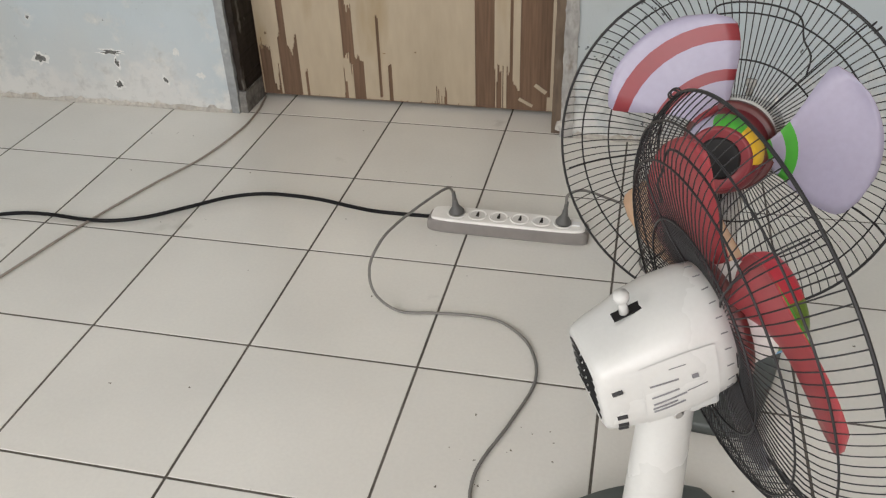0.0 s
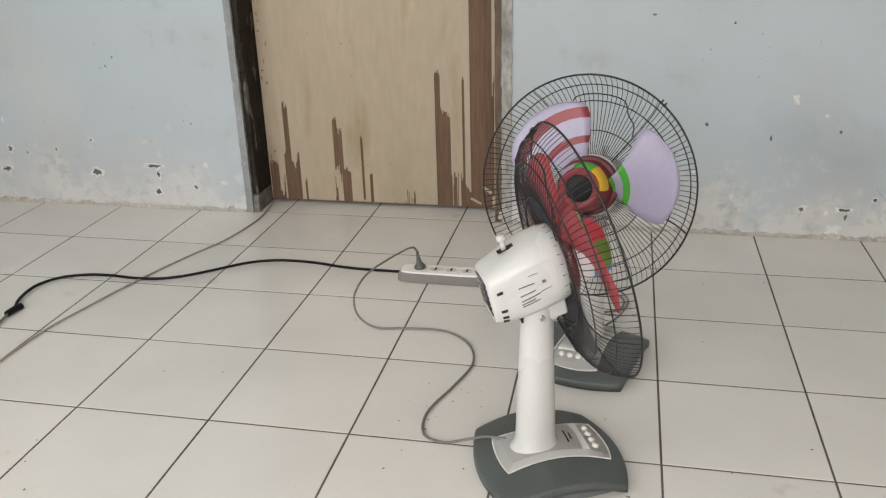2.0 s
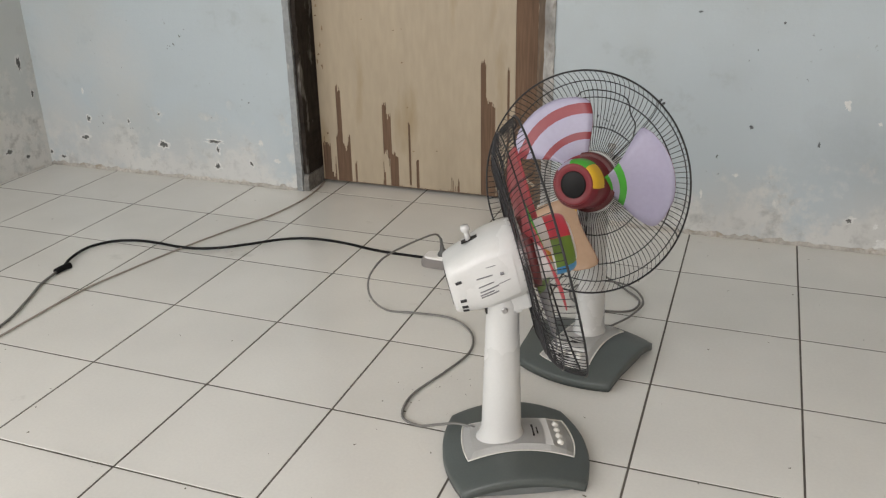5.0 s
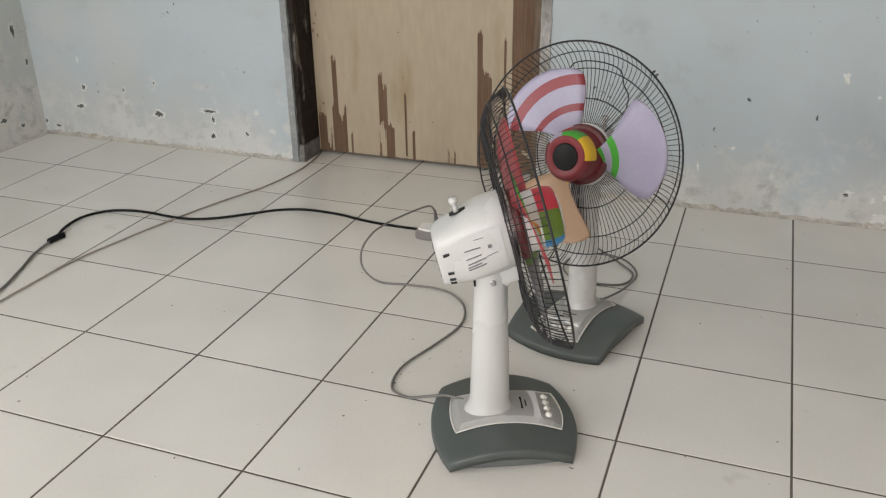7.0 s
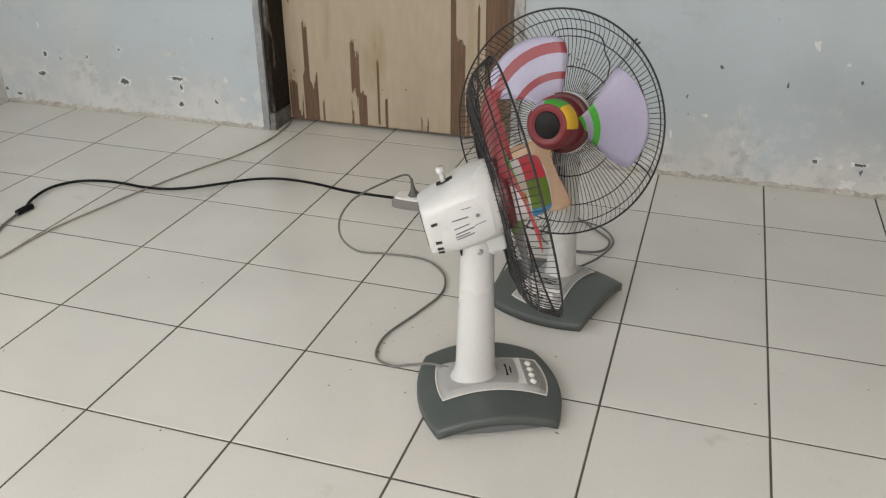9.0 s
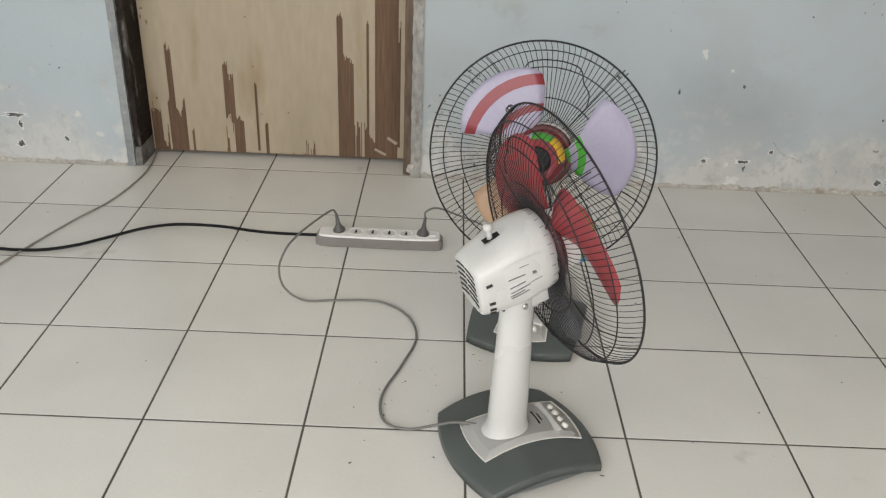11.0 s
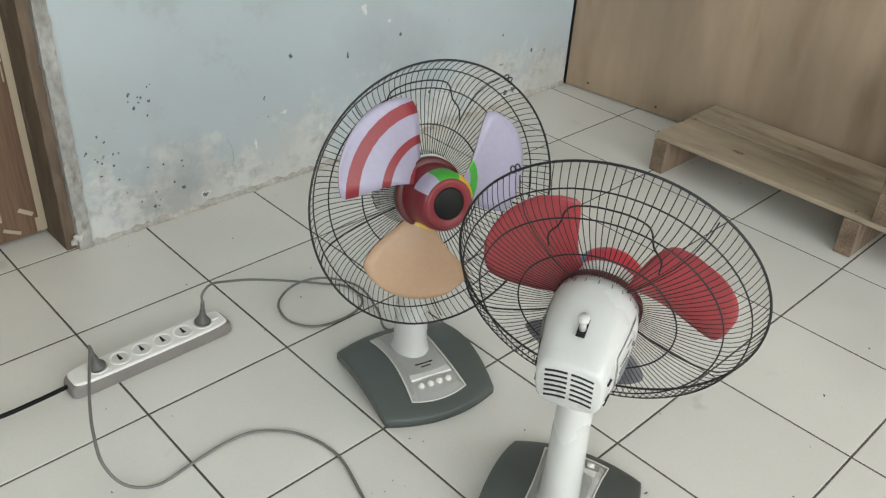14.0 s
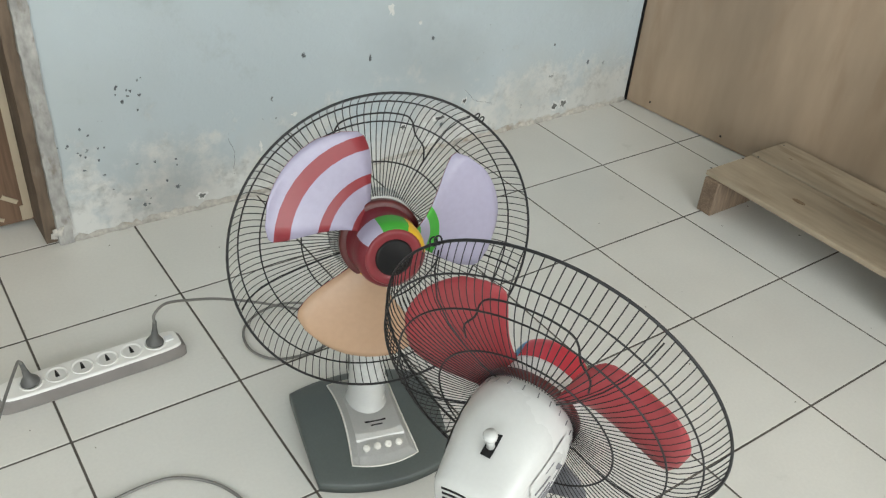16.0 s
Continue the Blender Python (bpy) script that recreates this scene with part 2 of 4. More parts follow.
P_ORANGE, P_GREEN, P_WHITE = paint("orange_paint", (0.80, 0.33, 0.03)), paint("green_paint", (0.06, 0.36, 0.035)), paint("white_paint", (0.72, 0.70, 0.70))
P_BLUE, P_RED, P_OLIVE = paint("blue_paint", (0.03, 0.25, 0.55)), paint("red_paint", (0.55, 0.035, 0.06)), paint("olive_paint", (0.13, 0.22, 0.03))
P_SLATE, P_LILAC, P_WINE = paint("slate_paint", (0.12, 0.14, 0.26)), paint("lilac_paint", (0.37, 0.35, 0.47)), paint("wine_paint", (0.25, 0.035, 0.045))
P_PEACH, P_YELLOW, P_GREY = paint("peach_paint", (0.47, 0.31, 0.20)), paint("yellow_paint", (0.72, 0.45, 0.03)), paint("grey_paint", (0.17, 0.17, 0.19))
P_HUB = paint("glossy_wine_paint", (0.17, 0.018, 0.028))
P_HUB_BACK = paint("dark_rust_paint", (0.10, 0.02, 0.02))
P_BACK = paint("crimson_paint", (0.36, 0.05, 0.06))


# ---- mesh helpers ----
def link(name, bm, materials, parent=None, smooth=False):
    me = bpy.data.meshes.new(name)
    bm.normal_update()
    bm.to_mesh(me)
    bm.free()
    for m in materials if isinstance(materials, (list, tuple)) else [materials]:
        me.materials.append(m)
    if smooth:
        for p in me.polygons:
            p.use_smooth = True
    ob = new(name, me)
    ob.parent = parent
    return ob


def part(name, bm, material, parent, label="", smooth=False):
    ob = link(name, bm, material, parent, smooth)
    return tagged(ob, label) if label else ob


def empty(name, m=None):
    ob = new(name)
    ob.empty_display_size = 0.05
    if m is not None:
        ob.matrix_world = m
    return ob


def add_box(bm, x0, x1, y0, y1, z0, z1, m=None, bevel=0.0, seg=2):
    made = bmesh.ops.create_cube(bm, size=1.0, matrix=Matrix.LocRotScale(((x0 + x1) / 2, (y0 + y1) / 2, (z0 + z1) / 2), None, (x1 - x0, y1 - y0, z1 - z0)))
    verts = made["verts"]
    if bevel:
        edges = list({e for v in verts for e in v.link_edges})
        r = bmesh.ops.bevel(bm, geom=edges, offset=bevel, segments=seg, affect="EDGES", profile=0.5)
        verts = list({v for f in r["faces"] for v in f.verts} | {v for v in verts if v.is_valid})
    if m is not None:
        bmesh.ops.transform(bm, matrix=m, verts=verts)
    return bm


def box(*a, **k):
    return add_box(bmesh.new(), *a, **k)


def lathe(profile, n=24, m=None, bm=None):
    """A body of turning round z from (radius, height) pairs, closed at both ends."""
    bm = bm or bmesh.new()
    rings = []
    for r, z in profile:
        rings.append([bm.verts.new((r * math.cos(2 * math.pi * k / n), r * math.sin(2 * math.pi * k / n), z)) for k in range(n)])
    for a, b in zip(rings, rings[1:]):
        for k in range(n):
            bm.faces.new((a[k], a[(k + 1) % n], b[(k + 1) % n], b[k]))
    bm.faces.new(list(reversed(rings[0])))
    bm.faces.new(rings[-1])
    if m is not None:
        bmesh.ops.transform(bm, matrix=m, verts=[v for ring in rings for v in ring])
    return bm


def add_tube(bm, pts, r, n=6, closed=False):
    pts = [Vector(p) for p in pts]
    up = Vector((0, 0, 1))
    rings = []
    count = len(pts)
    side = None
    for k, p in enumerate(pts):
        a, b = (pts[k - 1], pts[(k + 1) % count]) if closed else (pts[max(k - 1, 0)], pts[min(k + 1, count - 1)])
        way = (b - a).normalized()
        if side is None:
            side = way.cross(up if abs(way.z) < 0.9 else Vector((1, 0, 0))).normalized()
        side = (side - way * side.dot(way)).normalized()
        over = way.cross(side)
        rings.append([bm.verts.new(p + r * (math.cos(2 * math.pi * j / n) * side + math.sin(2 * math.pi * j / n) * over)) for j in range(n)])
    for k in range(count if closed else count - 1):
        a, b = rings[k], rings[(k + 1) % count]
        for j in range(n):
            bm.faces.new((a[j], a[(j + 1) % n], b[(j + 1) % n], b[j]))
    if not closed:
        bm.faces.new(list(reversed(rings[0])))
        bm.faces.new(rings[-1])
    return bm


def smooth_line(pts, steps=6):
    """A Catmull-Rom line through the points."""
    p = [Vector(v) for v in pts]
    p = [2 * p[0] - p[1], *p, 2 * p[-1] - p[-2]]
    out = []
    for k in range(1, len(p) - 2):
        a, b, c, d = p[k - 1 : k + 3]
        for s in range(steps):
            t = s / steps
            out.append(0.5 * (2 * b + (c - a) * t + (2 * a - 5 * b + 4 * c - d) * t * t + (3 * b - a - 3 * c + d) * t**3))
    return [*out, p[-2]]


# ---- the room ----
X0, X1, Y0, Y1, TOP = -2.41, 1.29, -3.40, 1.19, 2.90
DOOR_X0, DOOR_X1, DOOR_Y, DOOR_TOP = -1.285, -0.487, 1.305, 2.02
OPEN_X0, OPEN_X1 = -1.325, -0.440
T = 0.15


def structure(ob, label, category):
    return tagged(ob, label, category, kind="structure")


bm = box(X0 - T, OPEN_X0, Y1, Y1 + T, -0.05, TOP)
add_box(bm, OPEN_X1, X1 + 0.3, Y1, Y1 + T, -0.05, TOP)
add_box(bm, OPEN_X0, OPEN_X1, Y1, Y1 + T, DOOR_TOP + 0.06, TOP)
wall_north = structure(link("wall_north", bm, M_WALL), "pale blue limewashed wall with peeling damp plaster along the foot", "wall")
# the gap left in this wall is out of view, for the added side fill
bm = box(X0 - T, X0, Y0 - T, -2.1, -0.05, TOP)
add_box(bm, X0 - T, X0, -0.9, Y1, -0.05, TOP)
add_box(bm, X0 - T, X0, -2.1, -0.9, -0.05, 0.95)
add_box(bm, X0 - T, X0, -2.1, -0.9, 2.05, TOP)
wall_west = structure(link("wall_west", bm, M_WALL_SIDE), "greyish limewashed side wall with bare patches", "wall")
bm = box(X0 - T, -2.1, Y0 - T, Y0, -0.05, TOP)
add_box(bm, 0.9, 1.8, Y0 - T, Y0, -0.05, TOP)
add_box(bm, -2.1, 0.9, Y0 - T, Y0, 2.4, TOP)
structure(link("wall_south", bm, M_WALL_SIDE), "pale wall with a wide open doorway to the yard", "wall")
structure(link("ceiling", box(X0 - T, 1.8, Y0 - T, Y1 + T, TOP, TOP + 0.1), M_CEIL), "plain white ceiling", "ceiling")
bm = bmesh.new()
bmesh.ops.create_grid(bm, x_segments=1, y_segments=1, size=400)
bmesh.ops.translate(bm, vec=(0, 0, -0.06), verts=bm.verts)
structure(link("ground", bm, M_CONCRETE), "bare concrete yard outside", "ground")

# plywood partition, a little out of square with the wall
PART = pose(1.272, Y1, 0, 0, 0, 5.0)
bm = box(0, 0.012, -1.22, -0.003, 0.004, 2.44, PART)
add_box(bm, 0, 0.012, -2.44, -1.223, 0.004, 2.44, PART)
add_box(bm, 0.0, 0.012, -4.3, -2.443, 0.004, 2.44, PART)
partition = structure(link("partition_east", bm, M_PLY), "tan plywood partition with smoky vertical stains", "partition")
structure(link("wall_east", box(1.70, 1.8, Y0, Y1, -0.05, TOP), M_WALL_SIDE), "plain wall behind the partition", "wall")

for y, z in ((-0.095, 0.030), (-0.36, 0.028), (-0.72, 0.030), (-0.36, 0.62), (-0.095, 0.62)):
    part("nail", lathe(((0.0035, 0), (0.0035, 0.0012), (0.002, 0.0018)), 10, PART @ Matrix.Translation((0, y, z)) @ Matrix.Rotation(radians(-90), 4, "Y")), M_BLACK, partition)

# ---- door ----
door = empty("door_1", pose(0, 0, 0))
structure(door, "closed cream door with veneer peeling off brown wood", "door")
part("slab", box(DOOR_X0, DOOR_X1, DOOR_Y, DOOR_Y + 0.035, 0.010, DOOR_TOP), M_DOOR, door, "bare brown wood of the door leaf")
rnd = random.Random(5)


def bare(x):
    """Stretches of height, at a place across the door, where the veneer has come off."""
    ragged = noise.noise(Vector((x * 130, 3.1, 0))) + 0.6 * noise.noise(Vector((x * 420, 9.7, 0))) + 0.25 * rnd.uniform(-1, 1)
    j = lambda a: a * ragged * 1.3  # noqa: E731
    out = []
    if -1.280 < x < -1.250:
        out.append((0, 0.145 + j(0.012)))
    if -1.248 < x < -1.232:
        out.append((0, 0.05 + j(0.04)))
    if -1.226 < x < -1.172:
        s = (x + 1.226) / 0.054
        out.append((0, 0.165 + 0.03 * math.sin(s * 7) + j(0.012)))
    if -1.218 < x < -1.200:
        out.append((0, 0.36 - 2.0 * (x + 1.218) + j(0.02)))
    if -1.157 < x < -1.150:
        out.append((0, 0.085 + j(0.01)))
    if -1.046 < x < -1.030:
        out.append((0.13 + j(0.03), 0.30 + j(0.02)))
    if -1.030 < x < -1.014:
        out.append((0.10 + j(0.05), 0.26 + j(0.03)))
    if -1.022 < x < -0.992:
        out.append((0, 0.12 + 1.0 * max(0, -x - 0.995) + j(0.02)))
    if -1.05 < x < -1.04:
        out.append((0, 0.07 + j(0.05)))
    if -0.953 < x < -0.945:
        out.append((0.02, 0.235 + j(0.015)))
    if -0.926 < x < -0.917:
        out.append((0, 0.115 + j(0.01)))
    if -0.800 < x < -0.77 and rnd.random() < 0.5:
        out.append((0, 0.05 + j(0.03)))
    if -0.695 < x < -0.646:
        s = (x + 0.695) / 0.049
        out.append((0, 0.46 - 0.11 * (s > 0.35) - 0.03 * s + j(0.015)))
    if -0.645 < x < -0.604 and rnd.random() < 0.5:
        out.append((0, 0.11 + j(0.06)))
    if -0.607 < x < -0.600:
        out.append((0.05, 0.44 + j(0.02)))
    if -0.604 < x < -0.510:
        out.append((0, 0.08 + 0.02 * math.sin(x * 90) + j(0.008)))
    if -0.580 < x < -0.512:
        out.append((0, 0.80 + 0.35 * math.sin((x + 0.58) * 40) + j(0.03)))
    if -0.512 < x < -0.503:
        out.append((0.05, 0.42 + j(0.05)))
    out.append((0, 0.013 + max(0.0, ragged) ** 3 * 0.02))
    return out


bm = bmesh.new()
x, step = DOOR_X0 + 0.002, 0.0026
while x < DOOR_X1 - 0.002:
    gone = sorted(bare(x + step / 2))
    z = 0.012
    for a, b in gone:
        if a > z + 0.004:
            add_box(bm, x, x + step, DOOR_Y - 0.0022, DOOR_Y, z, a)
        z = max(z, b)
    if z < DOOR_TOP:
        add_box(bm, x, x + step, DOOR_Y - 0.0022, DOOR_Y, z, DOOR_TOP)
    x += step
part("veneer", bm, M_VENEER, door, "cream veneer with splintered lower edge")
bm = box(-0.585, -0.545, DOOR_Y - 0.0022, DOOR_Y, 0.028, 0.036, Matrix.Translation((-0.565, 0, 0.032)) @ Matrix.Rotation(radians(28), 4, "Y") @ Matrix.Translation((0.565, 0, -0.032)))
add_box(bm, -0.545, -0.510, DOOR_Y - 0.0022, DOOR_Y, 0.066, 0.076, Matrix.Translation((-0.527, 0, 0.071)) @ Matrix.Rotation(radians(35), 4, "Y") @ Matrix.Translation((0.527, 0, -0.071)))
part("veneer_sliver", bm, M_VENEER, door, "loose slivers of cream veneer")


def rough_board(x0, x1, y0, y1, z0, z1, seed, amount=0.004, step=0.014):
    """An upright board whose arrises are eaten away here and there."""
    r = random.Random(seed)
    bm = bmesh.new()
    rings, z = [], z0
    while True:
        j = [r.uniform(-1, 1) * amount for _ in range(8)]
        rings.append([bm.verts.new(v) for v in ((x0 + j[0], y0 + j[1], z), (x1 + j[2], y0 + j[3], z), (x1 + j[4], y1, z), (x0 + j[6], y1, z))])
        if z >= z1:
            break
        z = min(z + step * r.uniform(0.5, 1.4), z1)
    for a, b in zip(rings, rings[1:]):
        for k in range(4):
            bm.faces.new((a[k], a[(k + 1) % 4], b[(k + 1) % 4], b[k]))
    bm.faces.new(list(reversed(rings[0])))
    bm.faces.new(rings[-1])
    return bm


frame_ob = empty("door_frame", pose(0, 0, 0))
structure(frame_ob, "battered door frame with flaking dark paint", "door frame")
part("hinge_jamb", rough_board(-1.3045, -1.287, Y1 + 0.006, Y1 + 0.15, 0.062, DOOR_TOP, 1, 0.002), M_JAMB_DARK, frame_ob, "black flaking jamb")
part("jamb_foot", rough_board(-1.3055, -1.285, Y1 + 0.003, Y1 + 0.15, 0.001, 0.060, 4, 0.002), M_JAMB_FOOT, frame_ob, "mortar block under the jamb")
part("plaster_arris", rough_board(-1.3285, -1.3055, Y1 - 0.005, Y1 + 0.15, 0.001, DOOR_TOP + 0.05, 2, 0.0008), M_PLASTER_EDGE, frame_ob, "grey plaster edge")
part("latch_jamb", rough_board(-0.486, -0.462, Y1 + 0.012, Y1 + 0.15, 0.001, DOOR_TOP, 3, 0.0012, 0.03), M_JAMB_OLD, frame_ob, "splintered brown jamb")
part("latch_plaster", rough_board(-0.463, -0.432, Y1 - 0.006, Y1 + 0.15, 0.001, DOOR_TOP + 0.05, 7, 0.0015, 0.024), M_PLASTER_OLD, frame_ob, "crumbling plaster edge")
r = random.Random(8)
for k in range(9):
    lump = bmesh.new()
    cx, cy, cz, size = r.uniform(-0.474, -0.440), Y1 + r.uniform(-0.002, 0.012), r.uniform(0.006, 0.085), r.uniform(0.006, 0.013)
    corners = [lump.verts.new((cx + size * r.uniform(-1, 1), cy + size * r.uniform(-0.8, 0.8), max(0.0005, cz + size * r.uniform(-1, 1)))) for _ in range(16)]
    bmesh.ops.convex_hull(lump, input=corners)
    part("mortar_lump", lump, M_PLASTER_OLD if k % 3 else M_FILLET, frame_ob)
part("head", box(OPEN_X0, OPEN_X1, Y1 + 0.02, Y1 + 0.15, DOOR_TOP + 0.002, DOOR_TOP + 0.062), M_JAMB_DARK, frame_ob)
structure(link("passage_back", box(OPEN_X0, OPEN_X1, 1.36, 1.40, -0.05, DOOR_TOP + 0.1), M_WALL_SIDE), "plain wall behind the shut door", "wall")


# ---- chips, a ridge line and a crack in the wall ----
# first: dark line drawn for the shade along a plaster ridge; second: a crack
RIDGE_AND_CRACK = (((-0.061, 0.167), (-0.048, 0.128), (-0.052, 0.085)),
          ((0.62, 0.16), (0.66, 0.12), (0.72, 0.10)))

def chip(x, z, wide, high, seed, rim=1.5, layers=None, face=Y1, onto=None, turned=None):
    """A flaked spot: a thin lip of lime round bare mortar."""
    r = random.Random(seed)
    n = 18
    rad = [r.uniform(0.40, 1.20) for _ in range(n)]
    for name, scale, y, m in layers or (("chip_lip", rim, 0.0008, M_CHIP_RIM), ("chip", 1.0, 0.0016, M_CHIP)):
        bm = bmesh.new()
        ring = []
        for k in range(n):
            a = 2 * math.pi * k / n
            s = scale * rad[k] * (r.uniform(0.8, 1.1) if scale > 1 else 1)
            ring.append((x + math.cos(a) * wide / 2 * s, z + math.sin(a) * high / 2 * s))
        front = [bm.verts.new((px, face - y, max(pz, 0.002))) for px, pz in ring]
        back = [bm.verts.new((px, face + 0.002, max(pz, 0.002))) for px, pz in ring]
        bm.faces.new(front)
        for k in range(n):
            bm.faces.new((front[k], back[k], back[(k + 1) % n], front[(k + 1) % n]))
        bmesh.ops.recalc_face_normals(bm, faces=bm.faces)
        flake = part(name, bm, m, onto or wall_north)
        if turned is not None:
            flake.matrix_basis = turned


WEST_CHIPS = ((-1.871, 0.122, 0.032, 0.026), (-1.652, 0.150, 0.060, 0.014), (-1.640, 0.122, 0.012, 0.022), (-1.648, 0.061, 0.022, 0.024), (-1.506, 0.081, 0.014, 0.018), (-2.222, 0.120, 0.034, 0.018),
              (-2.192, 0.196, 0.016, 0.024), (-2.012, 0.199, 0.012, 0.018), (-1.872, 0.234, 0.012, 0.012), (-2.345, 0.035, 0.034, 0.012), (-2.40, 0.05, 0.016, 0.014))
EAST_CHIPS = ((0.423, 0.090, 0.016, 0.014), (0.543, 0.092, 0.034, 0.014), (0.548, 0.070, 0.012, 0.020), (0.621, 0.126, 0.014, 0.014), (0.136, 0.338, 0.010, 0.015), (0.501, 0.325, 0.012, 0.012), (0.927, 0.239, 0.008, 0.008),
              (1.073, 0.163, 0.012, 0.016), (0.962, 0.039, 0.026, 0.024), (0.998, 0.042, 0.024, 0.022), (-0.135, 0.034, 0.022, 0.014), (-0.190, 0.075, 0.012, 0.010), (0.653, 0.531, 0.006, 0.006), (-0.031, 0.649, 0.013, 0.007), (0.187, 0.626, 0.008, 0.008), (0.317, 0.303, 0.008, 0.018))
for k, (cx, cz, cw, ch) in enumerate(WEST_CHIPS + EAST_CHIPS):
    chip(cx, cz, cw, ch, k, 1.7, None if cw > 0.013 or cx < -0.5 else (("mould_speck", 1.0, 0.0012, M_MOULD),))
for k, (cy, cz, cw, ch) in enumerate(((1.125, 0.399, 0.020, 0.050), (1.160, 0.282, 0.014, 0.026), (1.00, 0.10, 0.03, 0.02), (0.86, 0.22, 0.02, 0.03), (1.08, 0.06, 0.02, 0.014))):
    chip(cy, cz, cw, ch, 60 + k, 1.7, None, 0.0, wall_west, pose(X0, 0, 0, 0, 0, 90))
r = random.Random(12)
for k in range(22):
    x = DOOR_X0 + 0.004 + abs(r.gauss(0, 0.014)) if k < 14 else r.uniform(-1.15, -0.72)
    chip(x, r.uniform(0.12, 0.95), r.uniform(0.004, 0.012), r.uniform(0.006, 0.02) if k < 14 else 0.004, 300 + k, 1.0, (("stain", 1.0, 0.0004, M_STAIN),), DOOR_Y - 0.0022, door)
r = random.Random(77)
for k in range(36):
    u, v, sx, sz = ((-0.289, 0.321, 0.024, 0.026), (-0.385, 0.218, 0.022, 0.040), (-0.264, 0.097, 0.045, 0.03))[k % 3]
    size = r.uniform(0.0035, 0.0085)
    chip(r.gauss(u, sx), max(0.03, r.gauss(v, sz)), size, size * r.uniform(0.7, 1.4), 200 + k, 1.0, (("mould_speck", 1.0, 0.0012, M_MOULD),))


def crack(pts, seed):
    r = random.Random(seed)
    line = [(p.x + r.uniform(-1, 1) * 0.0016, Y1 + 0.0002, p.z + r.uniform(-1, 1) * 0.0016) for p in smooth_line([(x, 0, z) for x, z in pts], 5)]
    part("crack", add_tube(bmesh.new(), line, 0.0005, 5), M_MOULD, wall_north)


for k, pts in enumerate(RIDGE_AND_CRACK):
    crack(pts, k)
for k, (cx, cz, cw, ch) in enumerate(((0.373, 0.416, 0.022, 0.032), (0.46, 0.37, 0.014, 0.01), (-1.46, 0.16, 0.02, 0.02), (-2.20, 0.30, 0.012, 0.03), (0.02, 0.13, 0.010, 0.03), (0.492, 0.080, 0.016, 0.02), (0.222, 0.12, 0.014, 0.022), (0.11, 0.194, 0.02, 0.012), (0.430, 0.098, 0.03, 0.016), (-1.40, 0.10, 0.03, 0.02), (0.52, 0.03, 0.06, 0.03))):
    chip(cx, cz, cw, ch, 90 + k, 1.0, (("lime_patch", 1.0, 0.0010, M_CHIP_RIM),))


def fillet(x0, x1, seed):
    """A crumbling strip of mortar along the foot of the wall."""
    r = random.Random(seed)
    bm = bmesh.new()
    rows, x = [], x0
    while True:
        h, d = 0.013 + r.uniform(-0.006, 0.007), 0.0035 + r.uniform(-0.002, 0.002)
        rows.append([bm.verts.new(v) for v in ((x, Y1 + 0.003, -0.003), (x, Y1 - d - 0.002, -0.003), (x, Y1 - d, h * 0.55), (x, Y1 - d * 0.45, h * 0.9), (x, Y1 + 0.003, h))])
        if x >= x1:
            break
        x = min(x + r.uniform(0.008, 0.022), x1)
    for a, b in zip(rows, rows[1:]):
        for k in range(4):
            bm.faces.new((a[k], a[k + 1], b[k + 1], b[k]))
    bm.faces.new(rows[0])
    bm.faces.new(list(reversed(rows[-1])))
    bmesh.ops.recalc_face_normals(bm, faces=bm.faces)
    return bm


for x0, x1, seed in ((X0, -1.330, 31), (-0.431, 1.268, 32)):
    structure(link("baseboard", fillet(x0, x1, seed), M_FILLET, None, True), "crumbling beige mortar strip along the wall foot", "skirting")
# solid black strip in place of the shade where partition meets wall
structure(link("corner_gap", box(1.2655, 1.2735, Y1 - 0.006, Y1 + 0.02, 0.003, 2.44), M_CORD_BLACK), "black strip standing in for the shade between wall and partition", "gap")


# ---- table fans ----
def base_outline(s, t):
    """Plan of the base: s across, t from back to front, both -1 to 1."""
    return s * (0.116 + 0.007 * t * -0.4 + 0.006 * (1 - t * t)), -t * (0.108 + 0.026 * (1 - s * s)) + 0.004


def base_top(s, t):
    return 0.017 + 0.030 * (1 - t * t) * (0.80 + 0.20 * (1 - s * s))


def slab_between(top_at, low_at, wide, deep, n=18):
    """A body over the plan of the base, between two heights."""
    bm = bmesh.new()
    span = [-1 + 2 * k / n for k in range(n + 1)]
    grid = lambda lift: [[bm.verts.new((*base_outline(a * wide, b * deep), lift(a * wide, b * deep))) for a in span] for b in span]  # noqa: E731
    top, low = grid(top_at), grid(low_at)
    for b in range(n):
        for a in range(n):
            bm.faces.new((top[b][a], top[b][a + 1], top[b + 1][a + 1], top[b + 1][a]))
            bm.faces.new((low[b][a], low[b + 1][a], low[b + 1][a + 1], low[b][a + 1]))
    rim = [(0, a) for a in range(n)] + [(b, n) for b in range(n)] + [(n, a) for a in range(n, 0, -1)] + [(b, 0) for b in range(n, 0, -1)]
    for (b, a), (d, c) in zip(rim, rim[1:] + rim[:1]):
        f = bm.faces.new((top[b][a], low[b][a], low[d][c], top[d][c]))
        f.material_index = 1
    bmesh.ops.recalc_face_normals(bm, faces=bm.faces)
    return bm


def base_under(s, t):
    return max(0.0, base_top(s, t) - 0.0175)


